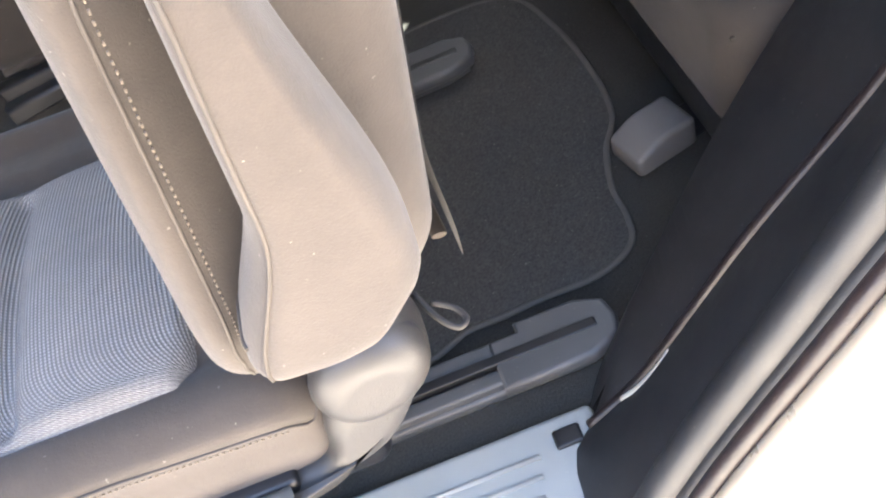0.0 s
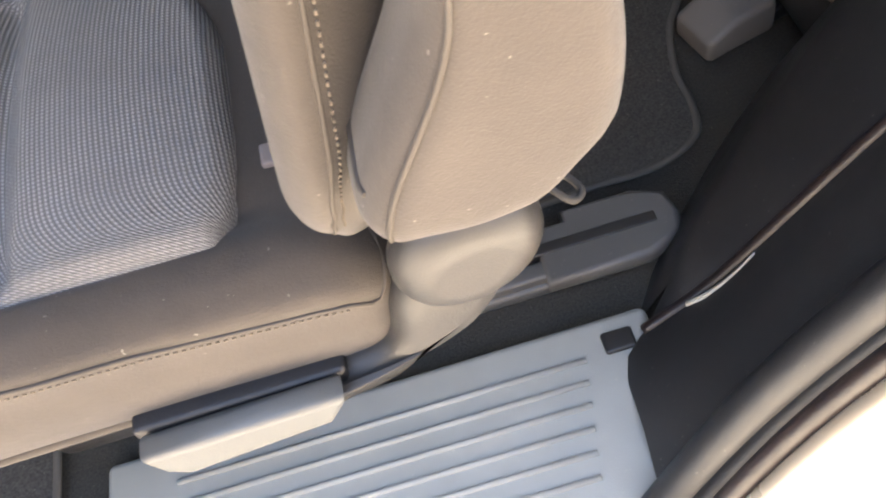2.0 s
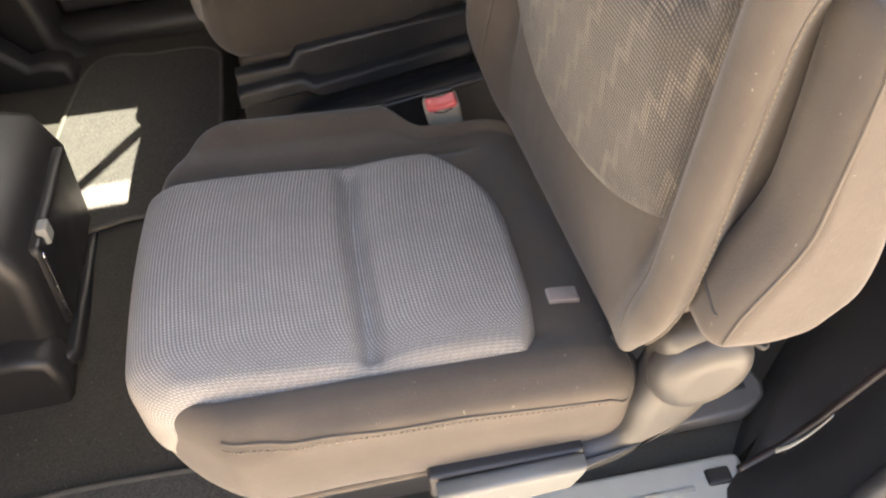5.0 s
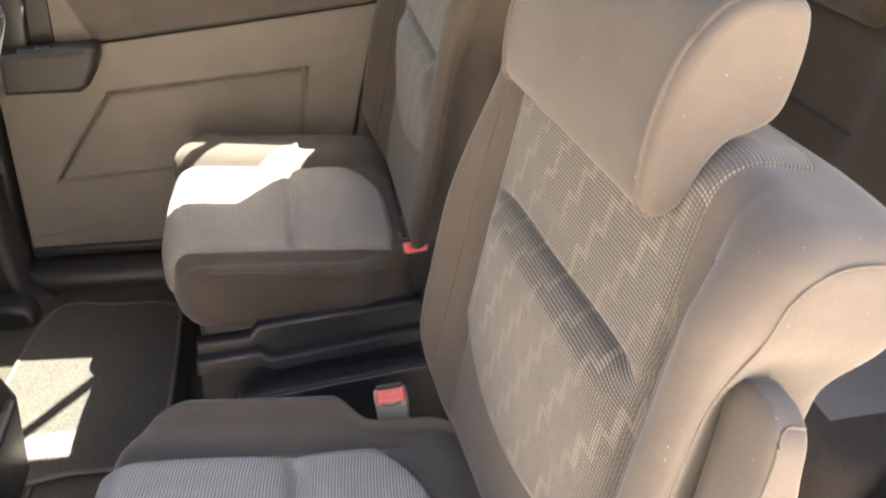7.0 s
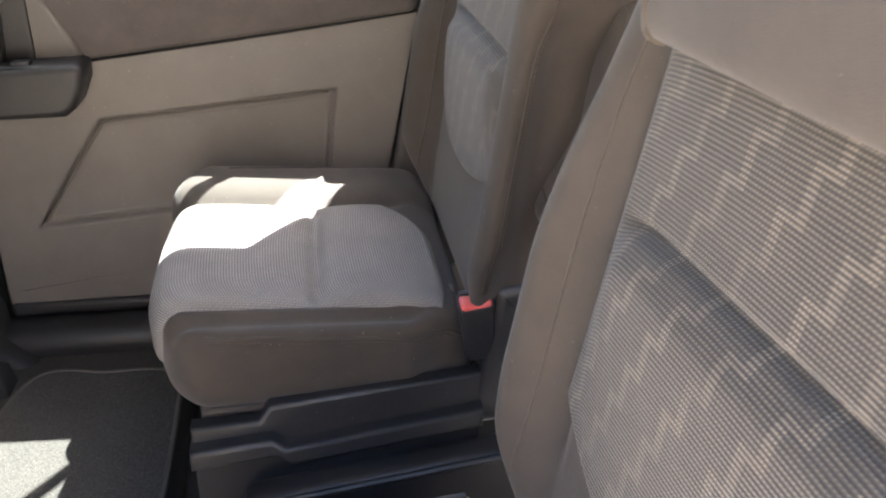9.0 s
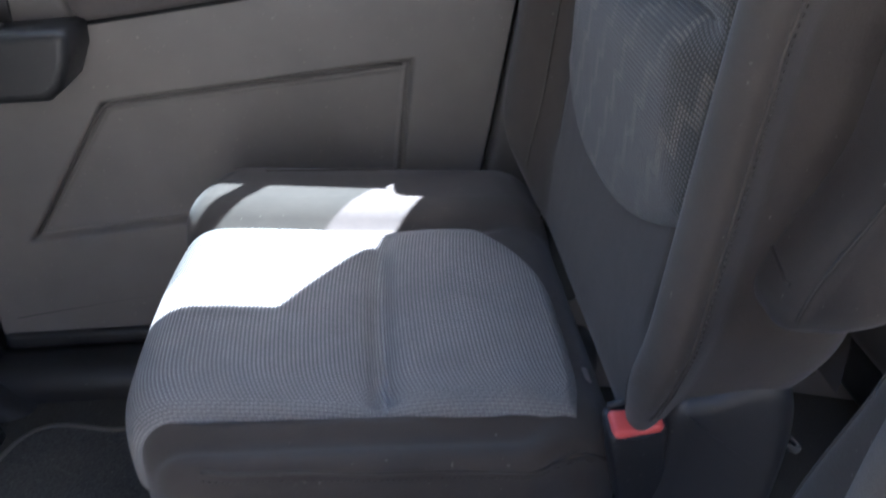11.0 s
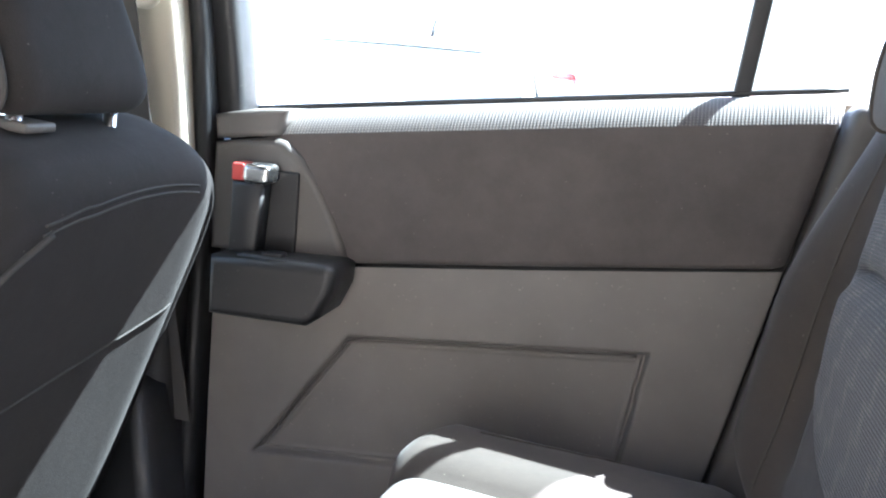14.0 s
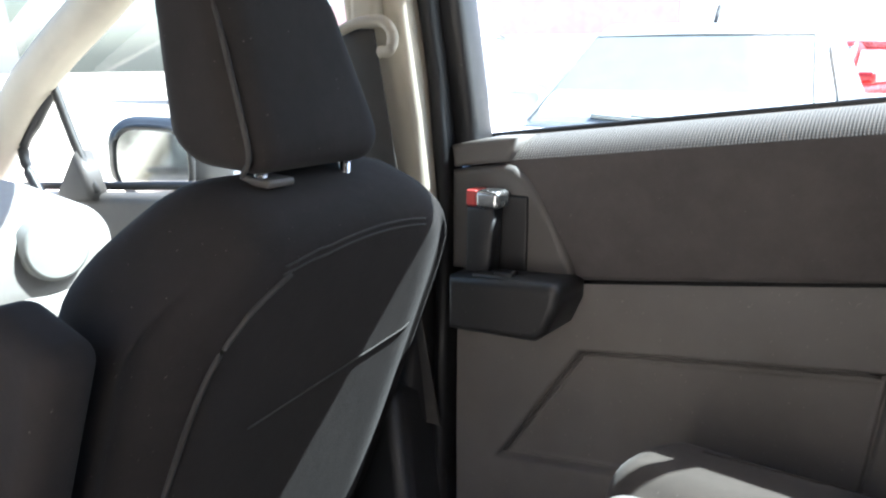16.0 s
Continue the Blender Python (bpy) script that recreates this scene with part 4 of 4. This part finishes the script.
        part("armrest_seam", tube([*edge, *over], 0.0012, 6, 90), SEAM, arm, "sewn edge of the armrest")
        part("tuck_seam", tube(snap([(0.0, s * (0.214 + 0.05 * a), 0.152 - 0.012 * a) for a in np.linspace(0, 1, 8)], hull, 0.0002), 0.0012, 6, 16), SEAM, arm, "sewn tuck across the armrest's lower front")
    # hinge covers, frame and rails
    low = [(0.13, 0.236), (0.15, 0.250), (0.193, 0.266), (0.206, 0.302), (0.221, 0.335), (0.222, 0.375), (0.245, 0.390), (0.275, 0.385), (0.292, 0.355), (0.287, 0.325), (0.268, 0.297), (0.243, 0.266), (0.20, 0.246)]
    high = [(0.15, 0.225), (0.18, 0.250), (0.200, 0.290), (0.206, 0.350), (0.214, 0.392), (0.243, 0.401), (0.268, 0.412), (0.290, 0.404), (0.300, 0.370), (0.297, 0.320), (0.285, 0.270), (0.265, 0.235), (0.21, 0.222)]
    cover = part("hinge_cover", prism(high if tall else low, -0.208, -0.160, "y", 0.016, 4, 78, fold=True), side_cover, seat, side_label)
    if not tall:
        part("hinge_cap", prism([(0.253 + 0.039 * math.cos(w) + 0.006 * math.sin(w), 0.345 + 0.037 * math.sin(w)) for w in np.linspace(0, 2 * math.pi, 41)[:-1]], -0.2205, -0.180, "y", 0.020, 7), side_cover, cover)
    part("inner_hinge_cover", prism([(0.06, 0.215), (0.06, 0.245), (0.17, 0.262), (0.215, 0.36), (0.245, 0.39), (0.285, 0.39), (0.305, 0.31), (0.235, 0.222)], 0.165, 0.205, "y", 0.014, 3, 50), TRIM_BLACK, seat, "black hinge cover")
    part("seat_frame", rbox((-0.12, -0.10, 0.06), (0.20, 0.15, 0.215), 0.02), RUBBER, seat, "black underframe")
    part("tag", rbox((0.160, -0.116, 0.340), (0.186, -0.100, 0.3478), 0.002, warp=lambda p: np.c_[p[:, :2], p[:, 2] - 0.12 * (p[:, 0] - 0.16)]), WHITE_TAG, seat, "small white sewn tag")
    return seat


NEAR = captain_seat(pose(0, 0.40, 0), "taupe cloth captain's seat with folded-up armrests by the open door", TRIM_HINGE, "satin grey hinge cover", 0.0, -0.170, wing=0.024, lean=(0.183, -0.016, 10.5, 4.0), cushion_off=-0.036, back_end=0.150, wing_far=0.034, inner_gap=-0.028)
part("recline_lever", prism([(0.045, 0.261), (0.165, 0.265), (0.163, 0.256), (0.152, 0.240), (0.062, 0.229), (0.050, 0.240)], -0.222, -0.204, "y", 0.005, 3), TRIM_LEVER, NEAR, "pale grey recline handle")
part("lever_slot", rbox((0.040, -0.203, 0.232), (0.168, -0.178, 0.262), 0.004), RUBBER, NEAR, "dark slot behind the handle")
FAR = captain_seat(pose(-0.004, 1.057, 0.010) @ Matrix.Diagonal((1, 1.05, 1, 1)), "dark cloth captain's seat, sunlit in front, by the sliding door", TRIM_BLACK, "black hinge cover", 0.0, -0.146, 0.012, CLOTH, True, wing=0.024, lean=(0.190, -0.026, 8.0, 0.0), crease=0.030, back_end=0.176, cushion_off=-0.034, corner=0.02, wide=0.75, wing_far=0.044, notch=-1, stretch=0.022, arm_shift=(0.022, 0.004, 0.040))
FB = part("side_cover", prism([(-0.112, 0.02), (-0.112, 0.249), (-0.040, 0.252), (-0.028, 0.270), (0.20, 0.292), (0.20, 0.02)], -0.207, -0.185, "y", 0.005, 3), TRIM_BLACK, FAR, "black plastic side cover with a stepped rim")
part("cover_rim", prism([(-0.113, 0.232), (-0.026, 0.240), (-0.012, 0.228), (0.20, 0.258), (0.20, 0.236), (-0.008, 0.206), (-0.024, 0.218), (-0.113, 0.208)], -0.226, -0.196, "y", 0.006, 3), TRIM_BLACK, FB)
TF = part("centre_tray", rbox((-0.06, -0.262, 0.03), (0.24, -0.222, 0.20), 0.012, (6, 1, 1), 3, lambda p: np.c_[p[:, :2], p[:, 2] + 0.14 * p[:, 0] * smoothstep(0.1, 0.2, p[:, 2])]), RUBBER, FAR, "black folded centre tray")
part("tray_edge", tube([(-0.05, -0.262, 0.188), (0.09, -0.263, 0.208), (0.23, -0.262, 0.227)], 0.004, 6, 12), TRIM_BLACK, TF)


def buckle(where, label, shell):
    b = thing("seat_belt_buckle", label, "seat belt buckle", where, "second row buckles")
    part("housing", rbox((-0.019, -0.014, 0.0), (0.019, 0.014, 0.074), 0.005, warp=lambda p: np.c_[p[:, 0] * (0.86 + 0.14 * smoothstep(0.0, 0.07, p[:, 2])), p[:, 1], p[:, 2] + 0.05 * p[:, 1] * smoothstep(0.04, 0.07, p[:, 2])]), shell, b)
    button = part("release_button", rbox((-0.0165, -0.0135, 0.064), (0.0165, 0.0070, 0.0770), 0.004, (6, 3, 2), 3, lambda p: np.c_[p[:, :2], p[:, 2] + 0.05 * p[:, 1] - 0.0025 * smoothstep(0.014, 0.0, np.abs(p[:, 0])) * (p[:, 2] > 0.07)]), RED, b, "red release button")
    part("press_mark", tube([(-0.010, -0.0135, 0.0700), (0.0, -0.0140, 0.0675), (0.010, -0.0135, 0.0700)], 0.0010, 6, 10), RUBBER, button)
    part("latch_mouth", rbox((-0.0150, 0.0075, 0.070), (0.0150, 0.0125, 0.0785), 0.0015), RUBBER, b, "dark latch mouth")
    part("stem", tube([(0, 0, 0.004), (0.01, 0, -0.05), (0.03, 0, -0.12)], 0.008, 8, 8), TRIM_BLACK, b)


buckle(pose(0.129, 0.588, 0.272, 0, -6, 0), "grey-beige buckle with a red button beside the taupe seat", BUCKLE)
buckle(pose(0.198, 0.858, 0.318, 8, -8, 0), "black buckle with a red button beside the far seat", TRIM_BLACK)

# ---- floor fittings ----
def rail_cover(where, length, label):
    r = thing("seat_rail_cover", label, "rail cover", where, "seat rail covers")
    part("base", prism([(-length, -0.030), (-0.02, -0.030), (0.012, -0.020), (0.018, 0.0), (0.012, 0.022), (-0.01, 0.030), (-length, 0.030)], 0.0, 0.016, "z", 0.005, 3), TRIM_RAIL, r)
    part("cap", prism([(-0.105, -0.036), (-0.012, -0.036), (0.020, -0.022), (0.026, 0.0), (0.020, 0.024), (-0.008, 0.036), (-0.075, 0.036), (-0.075, 0.024), (-0.105, 0.024)], 0.010, 0.030, "z", 0.006, 3), TRIM_RAIL, r, "black plastic end cap")
    part("slot", rbox((-length, -0.0060, 0.012), (0.004, 0.0060, 0.0312), 0.002), RUBBER, r, "dark slot")
    part("runner", rbox((-length, 0.0075, 0.010), (-0.070, 0.026, 0.026), 0.004), TRIM_RAIL, r, "grey plastic runner")
    part("runner", rbox((-length, -0.026, 0.010), (-0.100, -0.0075, 0.026), 0.004), TRIM_RAIL, r, "grey plastic runner")


rail_cover(pose(0.414, 0.386, 0), 0.42, "black seat rail cover beside the door sill")
rail_cover(pose(0.405, 0.872, 0.008), 0.40, "black seat rail cover in the middle of the floor")


def mat(outline, label, z=0.0):
    t = thing("floor_mat", label, "floor mat", pose(0, 0, z))
    part("mat_body", prism(outline, 0.001, 0.008, "z", 0.003, 2, 120), MAT_CLOTH, t)
    ring = ring_through(outline, 120)
    part("bound_edge", tube([(a, b, 0.007) for a, b in ring], 0.0042, 8, closed=True, flat=0.7), BINDING, t, "stitched grey binding")


mat([(0.30, 0.45), (0.38, 0.452), (0.444, 0.453), (0.490, 0.475), (0.502, 0.515), (0.503, 0.56), (0.52, 0.62), (0.548, 0.671), (0.556, 0.76), (0.545, 0.88), (0.51, 0.98), (0.40, 1.0), (0.30, 0.98), (0.24, 0.90), (0.22, 0.47)], "charcoal pile mat with a wavy bound edge behind the seat")
mat([(-0.42, 0.22), (-0.30, 0.20), (-0.17, 0.215), (-0.155, 0.26), (-0.155, 0.36), (-0.16, 0.40), (-0.20, 0.42), (-0.40, 0.42), (-0.43, 0.38)], "charcoal pile mat in front of the near seat", 0.004)
mat([(-0.44, 0.84), (-0.30, 0.82), (-0.20, 0.83), (-0.185, 0.90), (-0.185, 1.15), (-0.20, 1.25), (-0.30, 1.265), (-0.42, 1.24)], "charcoal pile mat in front of the far seat", 0.063)

AC = thing("anchor_cover", "grey plastic cover over a third row seat anchor", "anchor cover", pose(0.568, 0.598, 0, 0, 0, 14))
part("shell", rbox((-0.038, -0.030, 0.0), (0.044, 0.030, 0.042), 0.008, (6, 4, 2), 3, lambda p: np.c_[p[:, :2], p[:, 2] * (1 - 0.35 * smoothstep(0.0, -0.04, p[:, 0]))]), TRIM, AC)
part("bracket", rbox((0.04, -0.022, 0.0), (0.12, 0.022, 0.018), 0.004), TRIM_BLACK, AC, "black bracket")
part("latch", tube([(0.10, -0.02, 0.02), (0.115, -0.01, 0.04), (0.118, 0.01, 0.04), (0.10, 0.02, 0.02)], 0.004, 8, 10), CHROME, AC, "bare metal loop")


# ---- third row and front seats ----
def third_seat(where, label):
    s = thing("third_row_seat", label, "car seat", where, "third row seats")
    bulge = lambda p: np.c_[p[:, :2], p[:, 2] + 0.012 * np.sin(np.pi * np.clip(p[:, 0] / 0.4, 0, 1)) * (p[:, 2] > 0.2)]
    base = part("cushion", rbox((0.0, -0.25, 0.10), (0.40, 0.25, 0.27), 0.045, (10, 12, 2), 5, bulge), CLOTH, s)
    part("cushion_insert", sheet(lambda u, v: (0.045 + 0.24 * u, -0.17 + 0.34 * v, 0.2745 + 0.012 * np.sin(np.pi * (0.045 + 0.24 * u) / 0.4) + 0.004 * np.minimum(1, 8 * np.minimum(np.minimum(u, 1 - u), np.minimum(v, 1 - v))) - 0.006), 30, 30), RIB_SEAT, base, "grey ribbed cloth centre")
    for y in (-0.235, 0.235):
        part("side_seam", tube([(0.01, y, 0.235), (0.20, y * 1.01, 0.262), (0.36, y * 1.01, 0.255)], 0.002, 6, 20), SEAM, base)
    back = part("backrest", rbox((0.0, -0.25, 0.0), (0.11, 0.25, 0.44), 0.04, (4, 24, 20), 5,
                lambda p: np.c_[p[:, 0] - 0.018 * smoothstep(0.12, 0.2, np.abs(p[:, 1])) * (p[:, 0] < 0.05), p[:, 1] * (1 - 0.10 * smoothstep(0.3, 0.44, p[:, 2])), p[:, 2]]), CLOTH, s, m=pose(0.27, 0, 0.255, 0, 10, 0))
    part("headrest", rbox((-0.040, -0.125, 0.372), (0.10, 0.125, 0.49), 0.030, (4, 8, 6), 5), CLOTH, back)
    for y in (-0.155, 0.155):
        part("back_seam", tube([(-0.008, y, 0.04), (-0.003, y, 0.24), (-0.003, y * 0.97, 0.38)], 0.0028, 6, 16), PIPING, back, "sewn seam of the bolster")
    part("back_tuck", tube([(-0.002, -0.15, 0.21), (-0.003, 0.15, 0.21)], 0.0028, 6, 8), PIPING, back, "sewn tuck across the backrest")
    part("skirt", rbox((0.02, -0.24, 0.02), (0.36, 0.24, 0.11), 0.02), TRIM_BLACK, s, "black lower skirt")


third_seat(pose(0.60, 0.70, 0), "taupe cloth third row seat behind the near seat")
third_seat(pose(0.60, 1.125, 0), "taupe cloth third row seat behind the far seat")


def front_seat(where, label, foot=0.0):
    s = thing("bucket_seat", label, "car seat", where, "front seats")
    tilt = pose(-0.605, 0, 0.172, 0, 21, 0)

    def shape(p):
        q = p.copy()
        w = np.abs(q[:, 1])
        q[:, 2] -= np.where(q[:, 1] < 0, 0.075, 0.05) * smoothstep(0.10, 0.25, w) ** 1.5 * smoothstep(0.40, 0.52, q[:, 2])
        q[:, 1] *= 1 - 0.08 * smoothstep(0.40, 0.54, q[:, 2])
        rear = smoothstep(0.03, 0.06, q[:, 0])
        q[:, 0] -= rear * 0.03 * smoothstep(0.14, 0.25, w)
        return q

    hull = rbox((-0.07, -0.242, 0.05), (0.06, 0.242, 0.545), 0.05, (4, 40, 40), 6, shape)
    back = part("backrest", hull, CLOTH_DARK, s, m=tilt)
    part("pocket_seam", tube(snap([(0.07, -0.09 + 0.25 * a, 0.325 + 0.045 * a) for a in np.linspace(0, 1, 24)], hull, 0.0008), 0.0011, 6, 40), PIPING, back, "stitched pocket edge")
    for k in range(2):
        part("top_seam", tube(snap([(0.07, -0.10 + 0.22 * a, 0.505 + 0.018 * math.sin(2.4 * a) - 0.009 * k) for a in np.linspace(0, 1, 24)], hull, 0.0006), 0.0012, 6, 40), PIPING, back, "double stitched shoulder seam")
    part("piping", tube(snap([(0.07, -0.185, 0.06), (0.07, -0.18, 0.28), (0.07, -0.165, 0.40), (0.07, -0.135, 0.46), (0.07, -0.09, 0.495)], hull, 0.001), 0.003, 6, 40), PIPING, back)
    top = pose(-0.468, -0.012, -0.018, 0, 4, 0)
    lean = lambda p: np.c_[p[:, 0] - 0.40 * (p[:, 2] - 0.714), p[:, 1:]]
    head = part("headrest", rbox((-0.085, -0.098, 0.714), (0.034, 0.104, 0.890), 0.037, (6, 12, 10), 6,
                lambda p: lean(np.c_[p[:, 0] * (1 - 0.16 * smoothstep(0.72, 0.89, p[:, 2])) + 0.012 * (p[:, 2] - 0.71) / 0.17, p[:, 1] * (1 - np.where(p[:, 1] > 0, 0.30, 0.08) * smoothstep(0.72, 0.90, p[:, 2])), p[:, 2]])), CLOTH_DARK, s, "black cloth headrest", m=top)
    part("headrest_seam", tube([(x - 0.40 * (z - 0.714), y, z) for x, y, z in [(0.005, -0.088, 0.7155), (0.024, -0.0915, 0.735), (0.0275, -0.0905, 0.78), (0.026, -0.086, 0.84), (0.018, -0.080, 0.878), (-0.005, -0.075, 0.8905)]], 0.0026, 6, 30), PIPING, head)
    part("collar", rbox((-0.018, -0.070, 0.703), (0.018, -0.034, 0.711), 0.003), TRIM_MID, s, "grey headrest collar", m=top)
    for y in (-0.06, 0.06):
        part("post", tube([(0, y, 0.62), (0, y, 0.74)], 0.006, 8), CHROME, s, "chrome headrest post", m=top)
    part("armrest", rbox((-0.04, -0.315, 0.20), (0.05, -0.262, 0.47), 0.02, (2, 2, 4), 4), CLOTH_DARK, s, "black folded-up armrest", m=tilt)
    part("cushion", rbox((-1.05, -0.25, 0.12), (-0.55, 0.25, 0.30), 0.05, (4, 4, 2), 4), CLOTH_DARK, s)
    for y in (-0.2, 0.2):
        part("rail_foot", prism([(-0.62, 0.0), (-0.375, 0.0), (-0.365, 0.055), (-0.375, 0.095), (-0.415, 0.105), (-0.44, 0.10), (-0.50, 0.17), (-0.60, 0.19)], y - 0.03, y + 0.03, "y", 0.012, 3), TRIM_BLACK, s, "black seat rail cover", pose(foot, 0, 0))


front_seat(pose(0, 1.052, 0), "black cloth front passenger seat seen from behind", -0.07)
front_seat(pose(0.0, 0.375, 0), "black cloth driver's seat seen from behind")


CC = thing("centre_console", "black moulded console between the front seats", "console")
part("shell", prism([(-0.95, 0.02), (-0.385, 0.02), (-0.372, 0.05), (-0.362, 0.19), (-0.385, 0.245), (-0.44, 0.262), (-0.95, 0.27)], 0.585, 0.865, "y", 0.024, 5), TRIM_BLACK, CC)
RF = part("rear_flap", rbox((-0.378, 0.625, 0.075), (-0.358, 0.83, 0.205), 0.008, warp=lambda p: p + np.c_[0.06 * (p[:, 2] - 0.14), 0 * p[:, 0], 0 * p[:, 0]]), TRIM_BLACK, CC, "black rear pocket flap")
part("flap_tab", rbox((-0.362, 0.650, 0.188), (-0.349, 0.672, 0.212), 0.003), TRIM_GREY, RF, "pale grey flap tab")
# The reflection along the black flap's edge, built as a chrome cord.
part("flap_edge_glint", tube([(-0.3585, 0.622, 0.090), (-0.3545, 0.621, 0.15), (-0.352, 0.624, 0.20)], 0.0016, 6, 12), CHROME, RF, "thin chrome cord standing in for the glint on the flap edge")
part("base_lip", prism([(-0.46, 0.575), (-0.372, 0.575), (-0.355, 0.59), (-0.355, 0.86), (-0.372, 0.875), (-0.46, 0.875)], 0.045, 0.068, "z", 0.006, 3), TRIM_BLACK, CC)


# ---- parked cars and buildings outside ----
def parked_car(where, paint, label):
    c = thing("parked_car", label, "car", where, "parked cars")
    side = [(-2.0, 0.25), (-2.05, 0.55), (-1.9, 0.80), (-1.0, 0.90), (0.9, 0.95), (2.0, 0.90), (2.1, 0.55), (2.05, 0.25)]
    body = part("body", prism(side, -0.82, 0.82, "y", 0.08, 4), paint, c)
    cabin = rbox((-1.0, -0.74, 0.86), (1.2, 0.74, 1.42), 0.10, (6, 4, 4), 4,
                 lambda p: np.c_[p[:, 0] + np.where(p[:, 0] < 0.1, 0.75, -0.5) * smoothstep(0.86, 1.42, p[:, 2]), p[:, 1] * (1 - 0.2 * smoothstep(0.86, 1.42, p[:, 2])), p[:, 2]])
    part("cabin", cabin, paint, c)
    part("windscreen", sheet(lambda u, v: (-0.965 + 0.68 * v - 0.02, (u * 2 - 1) * (0.66 - 0.10 * v), 0.93 + 0.42 * v), 6, 6), DARK_GLASS, c, "pale reflecting windscreen")
    part("windscreen_seal", tube([(-0.990, -0.67, 0.925), (-0.30, -0.565, 1.352), (-0.295, 0.0, 1.358), (-0.30, 0.565, 1.352), (-0.990, 0.67, 0.925)], 0.009, 6), TRIM_GREY, c, "dark windscreen seal")
    for s in (-1, 1):
        part("side_window", sheet(lambda u, v: (-0.65 + 0.45 * v + (1.6 - 0.8 * v) * u, s * (0.745 - 0.125 * v), 0.96 + 0.36 * v), 6, 4), DARK_GLASS, c)
        part("wiper", tube([(-1.00, s * 0.1 - 0.25, 0.935), (-0.97, s * 0.1 + 0.05, 0.955), (-0.95, s * 0.1 + 0.25, 0.965)], 0.012, 6, 8), TRIM_GREY, c, "grey wiper")
        part("door_mirror", rbox((-0.62, s * 0.86 - 0.1, 0.95), (-0.52, s * 0.86 + 0.1, 1.08), 0.04, (2, 2, 2), 3), paint, c)
        for x in (-1.3, 1.3):
            w = part("wheel", prism([(x + 0.31 * math.cos(a), 0.31 + 0.31 * math.sin(a)) for a in np.linspace(0, 2 * math.pi, 29)[:-1]], s * 0.74 - 0.1, s * 0.74 + 0.1, "y", 0.03, 3), TYRE, c)
            part("rim", prism([(x + 0.19 * math.cos(a), 0.31 + 0.19 * math.sin(a)) for a in np.linspace(0, 2 * math.pi, 21)[:-1]], s * 0.74 - 0.105, s * 0.74 + 0.105, "y", 0.01), CHROME, w)
    part("aerial", tube([(0.0, 0, 1.41), (0.1, 0, 1.52)], 0.01, 6), RUBBER, c)


DARK_GLASS = grained("car_window", (0.20, 0.215, 0.225), 0.08, 1500, 0.0, 0.05)
parked_car(pose(-1.28, 5.45, -0.45, 0, 0, 93), WHITE_PAINT, "white saloon parked beside the vehicle")
parked_car(pose(-4.0, 6.3, -0.45, 0, 0, 95), WHITE_PAINT, "white hatchback parked beside the vehicle")
parked_car(pose(-1.9, 12.0, -0.45, 0, 0, 75), RED_PAINT, "red car parked farther off")
HS = thing("yard_building", "white yard building with a red painted band", "building")
part("wall", rbox((-20, 18, -0.5), (22, 19, 3.0), 0.02), WALL_WHITE, HS)
part("band", rbox((-20, 17.95, 1.25), (-5.5, 17.99, 2.0), 0.01), WALL_RED_HAZED, HS, "red painted band")
